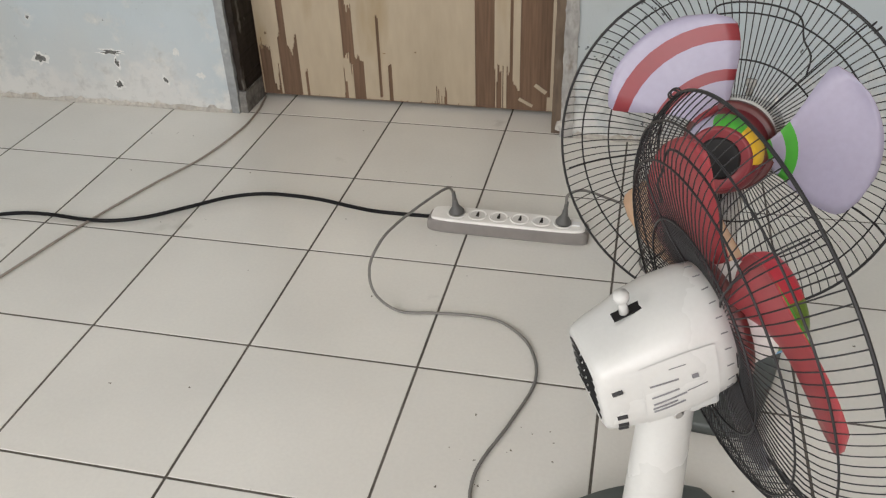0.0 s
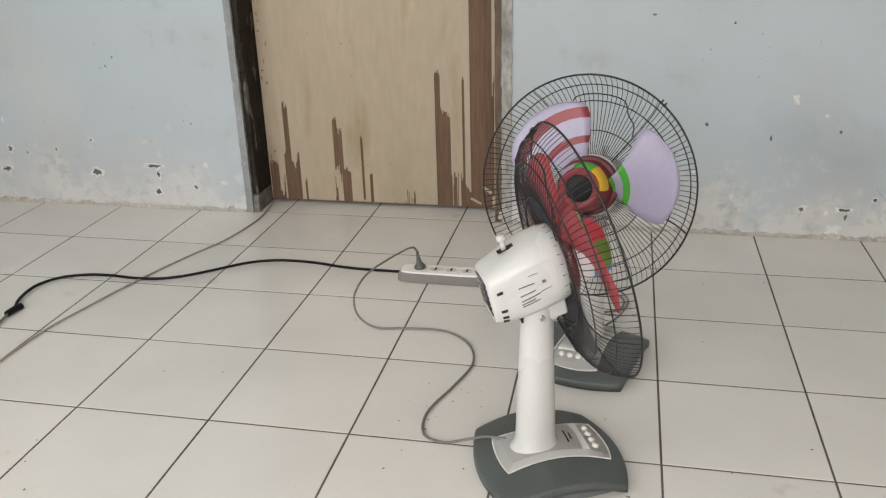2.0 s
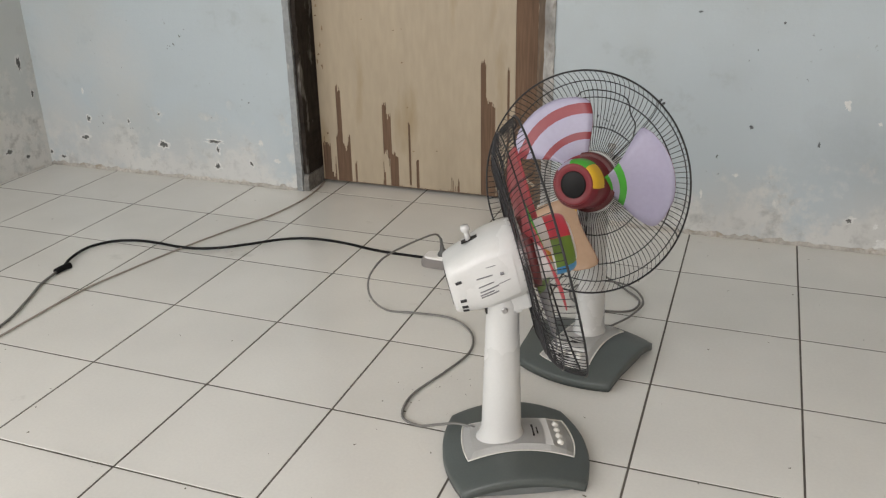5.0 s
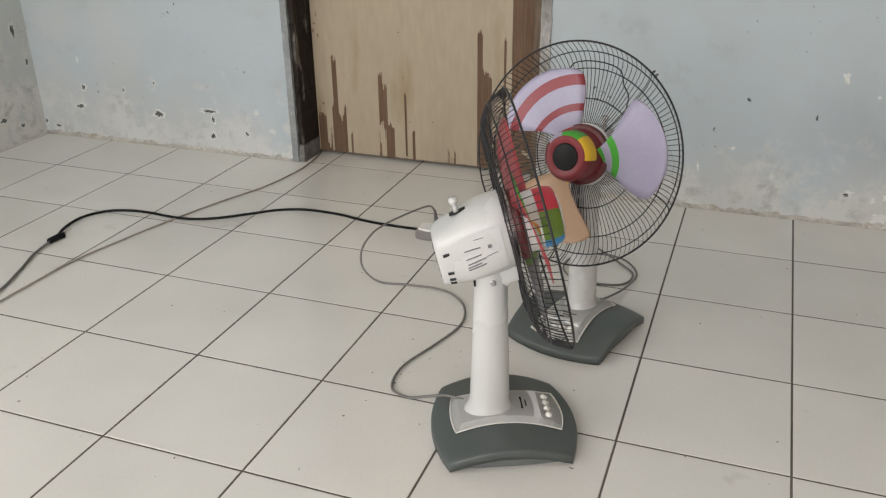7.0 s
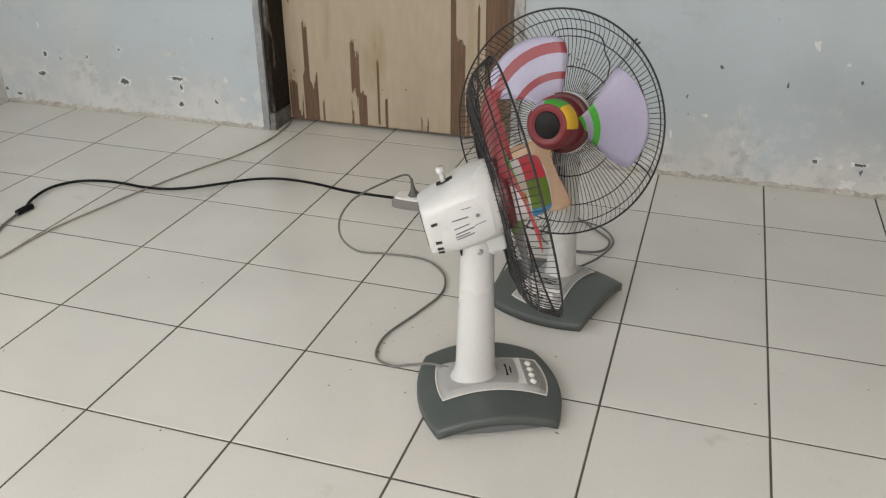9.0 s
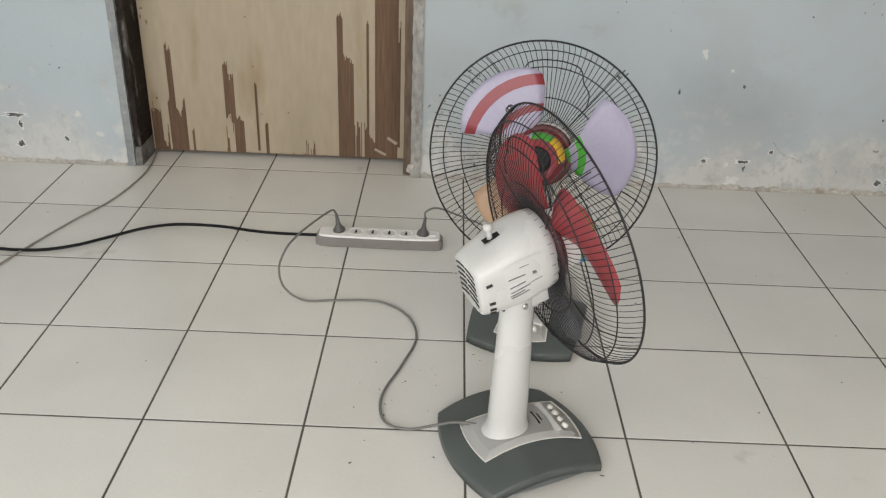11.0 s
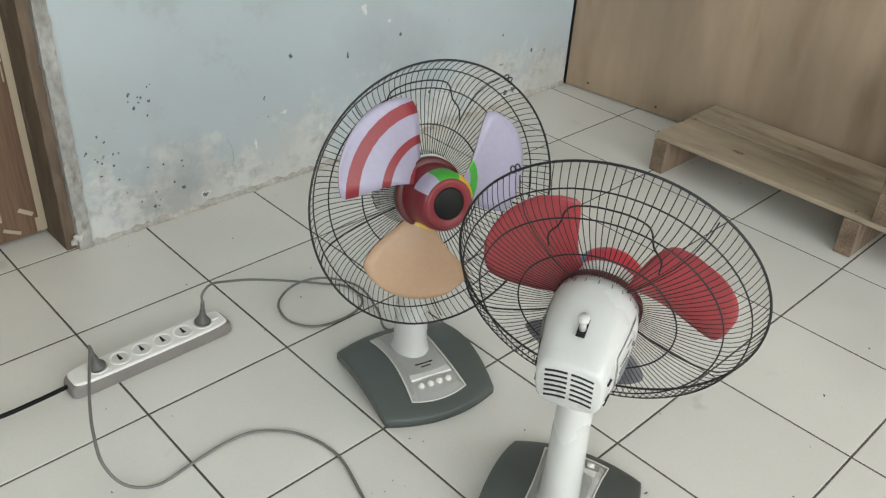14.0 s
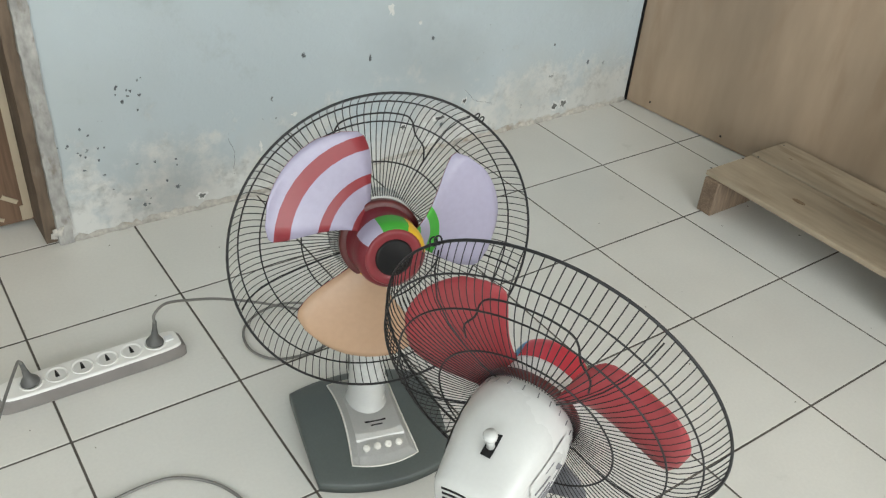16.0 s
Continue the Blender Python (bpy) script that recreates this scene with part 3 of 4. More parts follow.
def resting_base():
    """An arched shell that stands on its front and back edges, open at the sides."""
    bm = slab_between(base_top, base_under, 1.0, 1.0)
    edges = [e for e in bm.edges if len({f.material_index for f in e.link_faces}) == 2 and max(v.co.z for v in e.verts) > 0.016
             and any(f.material_index == 0 and f.normal.z > 0 for f in e.link_faces)]
    bmesh.ops.bevel(bm, geom=edges, offset=0.0035, segments=2, affect="EDGES", profile=0.5)
    for f in bm.faces:
        f.material_index = 0
    return bm


def loft(rings, closed_ends=True):
    bm = bmesh.new()
    made = [[bm.verts.new(p) for p in ring] for ring in rings]
    n = len(made[0])
    for a, b in zip(made, made[1:]):
        for k in range(n):
            bm.faces.new((a[k], a[(k + 1) % n], b[(k + 1) % n], b[k]))
    if closed_ends:
        bm.faces.new(list(reversed(made[0])))
        bm.faces.new(made[-1])
    bmesh.ops.recalc_face_normals(bm, faces=bm.faces)
    return bm


def oval(cx, cy, z, rx, ry, n=28, power=2.0):
    out = []
    for k in range(n):
        a = 2 * math.pi * k / n
        c, s = math.cos(a), math.sin(a)
        out.append(Vector((cx + rx * math.copysign(abs(c) ** (2 / power), c), cy + ry * math.copysign(abs(s) ** (2 / power), s), z)))
    return out


# motor housing: place along the axis, half width, half height, drop
MOTOR = ((0.041, 0.052, 0.056, 0.0), (0.044, 0.059, 0.0635, 0.0), (0.064, 0.061, 0.065, -0.001), (0.094, 0.0595, 0.063, -0.004), (0.118, 0.0565, 0.0595, -0.008), (0.141, 0.0520, 0.054, -0.0125),
         (0.160, 0.0490, 0.0505, -0.0145), (0.171, 0.0470, 0.0475, -0.016), (0.176, 0.0450, 0.0450, -0.0165), (0.178, 0.0415, 0.0415, -0.0165))


def motor_at(y):
    for a, b in zip(MOTOR, MOTOR[1:]):
        if a[0] <= y <= b[0]:
            s = (y - a[0]) / (b[0] - a[0])
            return [u + (v - u) * s for u, v in zip(a, b)]
    return MOTOR[-1]


def motor_skin(y, a, out=0.0004):
    """The housing's skin: round at the front, box-like towards the back."""
    _, w, h, drop = motor_at(y)
    power = 2.2 + 1.6 * min(max((y - 0.05) / 0.09, 0.0), 1.0)
    c, s = math.cos(a), math.sin(a)
    return Vector(((w + out) * math.copysign(abs(c) ** (2 / power), c), y, drop + (h + out) * math.copysign(abs(s) ** (2 / power), s)))


REAR = ((0.058, -0.044), (0.075, -0.049), (0.110, -0.054), (0.150, -0.055), (0.182, -0.049), (0.203, -0.035), (0.216, -0.016), (0.223, -0.001))


def guard_at(profile, r):
    for (r0, f0), (r1, f1) in zip(profile, profile[1:]):
        if r0 <= r <= r1:
            return f0 + (f1 - f0) * (r - r0) / (r1 - r0)
    return profile[-1][1]


def spot(a, r, f):
    """A place in the head: angle round the axis, radius, and how far ahead."""
    return Vector((r * math.cos(a), -f, r * math.sin(a)))


def guard(name, profile, wires, rings, head, fan, lead, label):
    """A wire basket: its inner ring carries the other rings and every single wire."""
    depth = -0.0020
    hoop = lambda r: add_tube(bmesh.new(), [head @ spot(2 * math.pi * k / 72, r, guard_at(profile, r) + depth) for k in range(72)], 0.0012, 6, True)  # noqa: E731
    g = part(name, hoop(rings[0]), M_WIRE, fan, label, True)
    for r in rings[1:]:
        part("ring", hoop(r), M_WIRE, g, smooth=True)
    line = smooth_line([(r, f, 0) for r, f in profile], 2)
    first = part("wire", add_tube(bmesh.new(), [spot(lead * (1 - p.x / 0.223) ** 2, p.x, p.y) for p in line], 0.00072, 4), M_WIRE, g, smooth=True)
    for k in range(wires):
        wire = first if k == 0 else new("wire", first.data)
        wire.parent = g
        wire.matrix_basis = head @ Matrix.Rotation(2 * math.pi * k / wires, 4, "Y")
    return g


def blade(a0, bands, back, head, fan, label):
    """One blade of three: bands of paint on the front by radius, one colour behind."""
    nr, na = 20, 9
    r0, r1 = 0.036, 0.186
    mats = []
    for _, m in bands:
        if m not in mats:
            mats.append(m)
    mats.append(back)
    bm = bmesh.new()
    sheets = []
    for lift in (0.0009, -0.0009):
        rows = []
        for i in range(nr + 1):
            u = i / nr
            r = r0 + (r1 - r0) * u
            half = radians(17 + 20 * math.sin(math.pi * min(u * 1.05, 1) * 0.62)) * (1 - 0.5 * max(0, u - 0.86) / 0.14 * max(0, u - 0.86) / 0.14)
            sweep = radians(14) * u
            rows.append([bm.verts.new(head @ spot(a0 + sweep + half * (2 * j / na - 1), r * (1 - 0.02 * (2 * j / na - 1) ** 2 * u), 0.016 * (2 * j / na - 1) * (1.1 - 0.45 * u) + lift - 0.008)) for j in range(na + 1)])
        sheets.append(rows)
    for k, rows in enumerate(sheets):
        for i in range(nr):
            r = r0 + (r1 - r0) * (i + 0.5) / nr
            m = next((m for edge, m in bands if r < edge), bands[-1][1])
            for j in range(na):
                f = bm.faces.new((rows[i][j], rows[i][j + 1], rows[i + 1][j + 1], rows[i + 1][j]))
                f.material_index = mats.index(m) if k == 0 else len(mats) - 1
                f.smooth = True
    a, b = sheets
    edge = [(0, j) for j in range(na)] + [(i, na) for i in range(nr)] + [(nr, j) for j in range(na, 0, -1)] + [(i, 0) for i in range(nr, 0, -1)]
    for (i, j), (p, q) in zip(edge, edge[1:] + edge[:1]):
        f = bm.faces.new((a[i][j], b[i][j], b[p][q], a[p][q]))
        f.material_index = len(mats) - 1
    bmesh.ops.recalc_face_normals(bm, faces=bm.faces)
    return part("blade", bm, mats, fan, label)


def table_fan(m, tilt, lift, label, blades, hub_rings, badge, hub_segments, clock):
    fan = tagged(empty("table_fan", m), label, "fan", "pair of table fans")
    base = part("base", resting_base(), M_BASE, fan, "dark grey arched base", True)
    part("skirt", slab_between(lambda s, t: base_under(s, t) + 0.004, lambda s, t: 0.0, 0.90, 0.94), M_BASE_SKIRT, base, "mid-grey inner skirt")
    for s, t in ((-0.9, -0.9), (0.9, -0.9), (-0.9, 0.9), (0.9, 0.9)):
        x, y = base_outline(s, t)
        part("rubber_foot", lathe(((0.007, 0.0), (0.007, 0.0015)), 10, Matrix.Translation((x, y, -0.0005))), M_BLACK, base)
    # light panel that rises to the pole
    n, rows = 10, []
    bm = bmesh.new()
    for b in range(15):
        y = 0.096 - (0.096 + 0.094) * b / 14
        half = 0.054 - 0.006 * math.sin(math.pi * b / 14) + 0.002 * b / 14
        row = []
        for a in range(n + 1):
            s = -1 + 2 * a / n
            yy = y - (0.010 * (1 - s * s)) * (b / 14) + 0.006 * (1 - s * s) * (1 - b / 14)
            t = max(-1, min(1, -(yy - 0.004) / 0.134))
            lift = 0.006 + (0.004 if y > -0.055 else 0.004 * max(0, (y + 0.075) / 0.02))
            z = base_top(s * half / 0.116, t) + lift * (1 if 0 < a < n and 0 < b < 14 else 0.1)
            row.append(bm.verts.new((s * half, yy, z)))
        rows.append(row)
    for b in range(14):
        for a in range(n):
            bm.faces.new((rows[b][a], rows[b][a + 1], rows[b + 1][a + 1], rows[b + 1][a]))
    edge_line = [v.co.copy() + Vector((0, 0, 0.0015)) for v in (*rows[0], *(row[n] for row in rows[1:]), *reversed(rows[14][:n]), *(row[0] for row in reversed(rows[1:14])))]
    bmesh.ops.solidify(bm, geom=bm.faces[:], thickness=0.003)
    bmesh.ops.recalc_face_normals(bm, faces=bm.faces)
    panel = part("control_panel", bm, M_PANEL, fan, "silver-grey control panel")
    part("panel_edge", add_tube(bmesh.new(), edge_line, 0.0014, 6, True), M_BUTTON, panel, "pale rim of the panel")
    part("arrow_mark", lathe(((0.0028, 0), (0.0028, 0.0004)), 3, Matrix.Translation((-0.030, 0.082, base_top(0.26, -0.6) + 0.0095))), M_SCREEN, panel)
    hood = loft([[Vector((x, y, z)) for x, z in ((-w, z0), (w, z0), (w * 0.97, z1), (-w * 0.97, z1))]
                 for y, w, z0, z1 in ((-0.040, 0.041, 0.040, 0.0525), (-0.060, 0.0425, 0.038, 0.0515), (-0.064, 0.041, 0.038, 0.0455))])
    part("button_hood", hood, M_PANEL, panel)
    for k in range(4):
        part("button", lathe(((0.0062, 0), (0.0062, 0.012), (0.0056, 0.0145), (0.003, 0.0155)), 14, Matrix.Translation(((k - 1.5) * 0.0185, -0.070, 0.036)) @ Matrix.Rotation(radians(28), 4, "X")),
             M_BUTTON, panel, "white push button", True)
        part("button_mark", box((k - 1.5) * 0.0185 - 0.002, (k - 1.5) * 0.0185 + 0.002, -0.0905, -0.0875, 0.0350, 0.0362), M_SCREEN, panel)
    part("name_mark", box(-0.018, 0.018, -0.0300, -0.0235, 0.0525, 0.0553), M_SCREEN, panel, "dark printed mark")
    part("small_mark", box(-0.010, 0.010, -0.0375, -0.0350, 0.0515, 0.0547), M_SCREEN, panel)
    # pole
    pole = part("pole", loft([oval(0, 0.030, z + lift * max(0.0, (z - 0.1) / 0.237), rx, ry) for z, rx, ry in ((0.040, 0.040, 0.050), (0.052, 0.0365, 0.045), (0.060, 0.0335, 0.0395), (0.075, 0.0315, 0.0365), (0.100, 0.0307, 0.0356), (0.130, 0.0298, 0.0345), (0.160, 0.0290, 0.0335), (0.195, 0.0281, 0.0323),
                (0.230, 0.0272, 0.0311), (0.260, 0.0265, 0.0300), (0.290, 0.0260, 0.0292), (0.318, 0.0255, 0.0285), (0.331, 0.0225, 0.0255), (0.337, 0.014, 0.016))]), M_SHELL, fan, "pale grey tapering pole", True)
    for side in (-1, 1):
        part("screw", lathe(((0.0055, 0), (0.0055, 0.002), (0.004, 0.0032)), 12, Matrix.Translation((side * 0.0256, 0.030, 0.312 + lift)) @ Matrix.Rotation(radians(90 * side), 4, "Y")), M_STEEL, pole)
    part("tilt_slot", box(-0.009, 0.009, 0.0570, 0.0598, 0.298 + lift, 0.314 + lift), M_BLACK, pole, "dark notch under the motor")
    # head
    head = Matrix.Translation((0, -0.047, 0.416 + lift)) @ Matrix.Rotation(radians(-tilt), 4, "X")
    bm = box(-0.021, 0.021, 0.052, 0.106, -0.094, -0.056, None, 0.004)
    add_box(bm, -0.017, 0.017, 0.070, 0.112, -0.100, -0.058, None, 0.004)
    bmesh.ops.transform(bm, matrix=head, verts=bm.verts)
    part("neck", bm, M_SHELL, fan, "pale grey neck joint")
    rings = [[head @ motor_skin(y, 2 * math.pi * k / 40, 0) for k in range(40)] for y, *_ in MOTOR]
    motor = part("motor_housing", loft(rings), M_SHELL, fan, "pale grey motor housing", True)
    # louvres at the back: six rows, two columns, drooping outwards
    for row in range(6):
        for side in (-1, 1):
            pts = [head @ Vector((side * (0.0025 + 0.0300 * k / 6), 0.1776, 0.0165 - row * 0.0108 - 0.0050 * (k / 6) ** 2)) for k in range(7)]
            part("louvre", add_tube(bmesh.new(), pts, 0.0021, 6), M_BLACK, motor)
    for side in (0, math.pi):
        for k in range(4):
            a = radians(6 - 15 * k)
            a = a if side == 0 else math.pi - a
            part("side_vent", add_tube(bmesh.new(), [head @ motor_skin(y, a, -0.0005) for y in (0.156, 0.161, 0.166)], 0.0028, 6), M_BLACK, motor)
    # notched collar round the front of the housing
    for k in range(48):
        a = 2 * math.pi * k / 48
        p, q = motor_skin(0.050, a, 0.0002), motor_skin(0.057, a, 0.0002)
        if k % 2 == 0:
            part("collar_slot", add_tube(bmesh.new(), [head @ p, head @ q], 0.0008, 4), M_PRINT, motor)
    # raised side plate with the data print
    for sx in (1, -1):
        bm = bmesh.new()
        na, ny = 6, 6
        rows = [[bm.verts.new(head @ motor_skin(0.066 + 0.072 * i / ny, (radians(24 - 56 * j / na)) if sx > 0 else math.pi - radians(24 - 56 * j / na), 0.0016)) for j in range(na + 1)] for i in range(ny + 1)]
        for i in range(ny):
            for j in range(na):
                bm.faces.new((rows[i][j], rows[i][j + 1], rows[i + 1][j + 1], rows[i + 1][j]))
        bmesh.ops.recalc_face_normals(bm, faces=bm.faces)
        plate = part("data_plate", bm, M_SHELL, motor, "plate with unreadable small print", True)
        r = random.Random(3)
        for line in range(5):
            a = radians(3 - 3.4 * line)
            y0, y1 = (0.132 - r.uniform(0, 0.002), 0.106 + r.uniform(-0.008, 0.004))
            at = (lambda y, a=a: head @ motor_skin(y, a if sx > 0 else math.pi - a, 0.0019))
            part("print_line", add_tube(bmesh.new(), [at(y0 + (y1 - y0) * k / 4) for k in range(5)], 0.0011, 4), M_PRINT, plate)
        at = lambda y, a: head @ motor_skin(y, a if sx > 0 else math.pi - a, 0.0019)  # noqa: E731
        part("print_line", add_tube(bmesh.new(), [at(0.112 - 0.016 * k / 4, radians(13)) for k in range(5)], 0.0006, 4), M_PRINT, plate)
        part("print_line", add_tube(bmesh.new(), [at(0.098 - 0.020 * k / 4, radians(-3)) for k in range(5)], 0.0006, 4), M_PRINT, plate)
        part("print_mark", add_tube(bmesh.new(), [at(0.092 - 0.006 * k / 2, radians(2)) for k in range(3)], 0.0028, 4), M_PRINT, plate)
    knob = part("swing_knob", lathe(((0.0050, 0), (0.0045, 0.012), (0.0042, 0.016), (0.0075, 0.018), (0.0080, 0.023), (0.0065, 0.027)), 16, head @ Matrix.Translation((0, 0.128, 0.049))), M_SHELL, motor, "pale swing knob", True)
    part("knob_slot", box(-0.006, 0.006, 0.112, 0.142, 0.0, 0.0015, head @ Matrix.Translation((0, 0, 0.0695)) @ Matrix.Rotation(radians(-9), 4, "X")), M_BLACK, motor)
    # guards
    rear = guard("guard", REAR, 118, (0.0585, 0.112, 0.172, 0.205), head, fan, 0.0, "dark dished wire guard, its front half missing")
    part("rim", add_tube(bmesh.new(), [head @ spot(2 * math.pi * k / 96, 0.2235, -0.001) for k in range(96)], 0.0019, 8, True), M_WIRE, fan, "dark steel rim", True)
    for k in range(5):
        a = radians(54 + 72 * k)
        part("stay", add_tube(bmesh.new(), [head @ spot(a, r, guard_at(REAR, r) - 0.003) for r in (0.060, 0.09, 0.12, 0.155, 0.185, 0.208, 0.22)], 0.0010, 6), M_WIRE, rear, smooth=True)
    bow = [(62, 0.128), (66, 0.148), (72, 0.160), (75, 0.176), (78, 0.184), (84, 0.186), (90, 0.186), (96, 0.186), (102, 0.184), (105, 0.176), (108, 0.160), (114, 0.148), (118, 0.128)]
    part("bow", add_tube(bmesh.new(), smooth_line([head @ spot(radians(90 + (a - 90) * 1.25), r, guard_at(REAR, r) + 0.0028) for a, r in bow], 3), 0.0013, 6), M_WIRE, rear, smooth=True)
    a = radians(52)
    at = head @ Matrix.Translation(spot(a, 0.2262, 0)) @ Matrix.Rotation(-(a - math.pi / 2), 4, "Y")
    for dx in (-0.0042, 0.0042):
        loop = [at @ Vector((dx, 0.0055 * math.cos(2 * math.pi * k / 14), 0.0046 * math.sin(2 * math.pi * k / 14))) for k in range(14)]
        part("rim_clip", add_tube(bmesh.new(), loop, 0.0011, 6, True), M_WIRE, fan, "small looped wire clip", True)
    # blades and hub, well inside the dish
    inner = head @ Matrix.Translation((0, 0.014, 0))
    for k, (bands, text, behind) in enumerate(blades):
        blade(radians(clock + 120 * k), bands, behind, inner, fan, text)
    turn = inner @ Matrix.Rotation(radians(90), 4, "X")
    profile = ((0.048, -0.026), (0.053, -0.024), (0.053, -0.012), (0.051, -0.004), (0.050, 0.010), (0.050, 0.030))
    hub = part("hub", lathe(profile, 40, turn), hub_rings[0], fan, "painted hub", True)
    part("hub_back", lathe(((0.050, -0.0290), (0.0615, -0.0270), (0.0615, -0.0160), (0.058, -0.0140)), 40, turn), P_HUB_BACK, hub, "dark red back of the hub", True)
    cap, disc = badge[2:]
    for a0, a1, colour in hub_segments:
        bm = bmesh.new()
        count = max(3, int((a1 - a0) / 8))
        prof = ((0.0504, 0.014), (0.0506, 0.034), (0.0485, 0.043), (0.0440, 0.0485), (cap - 0.0005, 0.0500))
        rows = [[bm.verts.new(turn @ Vector((r * math.cos(radians(a0 + (a1 - a0) * j / count)), r * math.sin(radians(a0 + (a1 - a0) * j / count)), z))) for r, z in prof] for j in range(count + 1)]
        for i in range(count):
            for j in range(len(prof) - 1):
                bm.faces.new((rows[i][j], rows[i + 1][j], rows[i + 1][j + 1], rows[i][j + 1]))
        bmesh.ops.recalc_face_normals(bm, faces=bm.faces)
        part("hub_segment", bm, colour, hub, smooth=True)
    part("cap", lathe(((cap, 0.030), (cap, 0.0500), (cap - 0.002, 0.0525), (cap - 0.005, 0.0535), (disc + 0.003, 0.0510), (disc, 0.0500)), 36, turn), badge[0], hub, "glossy hub cap", True)
    part("badge", lathe(((disc - 0.0002, 0.048), (disc - 0.0002, 0.0512), (disc - 0.004, 0.0525)), 32, turn), badge[1], hub, smooth=True)
    return fan


A_BLADES = (
    (((0.066, P_OLIVE), (0.078, P_RED), (0.104, P_SLATE), (0.116, P_RED), (0.2, P_ORANGE)), "blade painted orange, red, slate blue and olive", P_BACK),
    (((0.082, P_ORANGE), (0.128, P_WHITE), (0.2, P_GREEN)), "blade painted green, white and orange", P_BACK),
    (((0.07, P_OLIVE), (0.2, P_GREY)), "dull grey blade", P_GREY),
)
B_BLADES = (
    (((0.06, P_WINE), (0.085, P_LILAC), (0.105, P_WINE), (0.140, P_LILAC), (0.160, P_WINE), (0.2, P_LILAC)), "lilac blade with dark red bands", P_WINE),
    (((0.06, P_YELLOW), (0.2, P_PEACH)), "peach-coloured blade", P_WINE),
    (((0.062, P_GREEN), (0.075, P_LILAC), (0.085, P_GREEN), (0.2, P_LILAC)), "lilac blade with green bands near the hub", P_WINE),
)
POSE_B, POSE_A = pose(-0.160, 0.368, 0.001, 0, 0, -15), pose(-0.201, -0.031, 0.001, 0, 0, 114)
fan_b = table_fan(POSE_B, 12, -0.013, "table fan, lilac, wine-red and peach blades, grey base on tiles", B_BLADES, (P_HUB,), (P_WINE, M_BLACK, 0.042, 0.0275),
          ((0, 60, P_YELLOW), (60, 110, P_GREEN), (110, 150, P_LILAC), (150, 360, P_HUB)), 122)
fan_a = table_fan(POSE_A, 14, 0.013, "table fan, orange, green and white blades, grey base on tiles", A_BLADES, (P_WHITE,), (P_WHITE, P_WHITE, 0.0340, 0.0270),
          ((-105, 45, P_BLUE), (45, 145, P_RED), (145, 205, P_OLIVE), (205, 255, P_BLUE)), 25)

# ---- socket strip ----
strip = tagged(empty("power_strip", pose(-0.520, 0.7375, 0, 0, 0, -0.6)), "white and taupe six-way power strip on the tiles", "power strip")
bm = loft([oval(0, 0, z, rx, ry, 40, 7) for z, rx, ry in ((0, 0.163, 0.027), (0.003, 0.165, 0.029), (0.017, 0.165, 0.029), (0.0225, 0.1635, 0.0289), (0.026, 0.160, 0.0288), (0.028, 0.157, 0.0285))])
part("body", bm, M_STRIP_SIDE, strip, "taupe plastic body")
bm = loft([oval(0, 0, z, rx, ry, 40, 6) for z, rx, ry in ((0.0275, 0.1575, 0.0286), (0.0305, 0.1568, 0.0280), (0.0325, 0.1545, 0.0258))])
part("top", bm, M_STRIP_TOP, strip, "white plastic top")
SOCKETS = [-0.105 + 0.0435 * k for k in range(6)]
for sx in SOCKETS:
    s = part("socket", lathe(((0.0198, 0), (0.0196, 0.0014), (0.0186, 0.0020), (0.0150, 0.0003)), 28, Matrix.Translation((sx, 0, 0.0325))), M_STRIP_TOP, strip, smooth=False)
    # flat grey disc that paints the shade of the sunken socket
    part("well", lathe(((0.0150, 0.0), (0.0150, 0.0004)), 24, Matrix.Translation((sx, 0, 0.0327))), M_WELL_SHADE, s)
    part("contact_slot", loft([[Vector((sx + dx, y, z)) for dx, y in ((-0.0036, -0.0065), (0.0036, -0.0065), (0.0030, 0.000), (0.0012, 0.0120), (-0.0012, 0.0120), (-0.0030, 0.000))] for z in (0.0329, 0.0336)]), M_BLACK, s)
part("switch", box(0.130, 0.146, -0.007, 0.007, 0.0322, 0.0360, None, 0.0012), paint("pale_switch", (0.78, 0.79, 0.80)), strip, "pale rocker switch")


def plug(x, name_label, lean):
    ob = tagged(empty("plug", pose(-0.520 + x, 0.7375 - 0.01 * x, 0.0342)), name_label, "plug")
    part("body", lathe(((0.0160, 0), (0.0160, 0.004), (0.0135, 0.008), (0.0088, 0.014), (0.0064, 0.020), (0.0055, 0.028), (0.0048, 0.031)), 20, Matrix.Rotation(radians(lean), 4, "Y")), M_PLUG, ob, smooth=True)
    part("strain_relief", lathe(((0.0045, 0.030), (0.0038, 0.048), (0.0030, 0.050)), 12, Matrix.Rotation(radians(lean), 4, "Y")), M_PLUG, ob)
    return ob


plug(SOCKETS[0], "grey round plug in the first socket", -8)
plug(SOCKETS[5], "grey round plug in the last socket", 6)


# ---- cords ----
def cord(name, pts, r, m, label, fan=None, at=None):
    """A cord through places of the room; one that belongs to a fan becomes its part."""
    ob = link(name, add_tube(bmesh.new(), smooth_line(pts, 8), r, 8), m, fan, True)
    if fan:
        ob.matrix_parent_inverse = at.inverted()
        return tagged(ob, label)
    return tagged(ob, label, "cable")


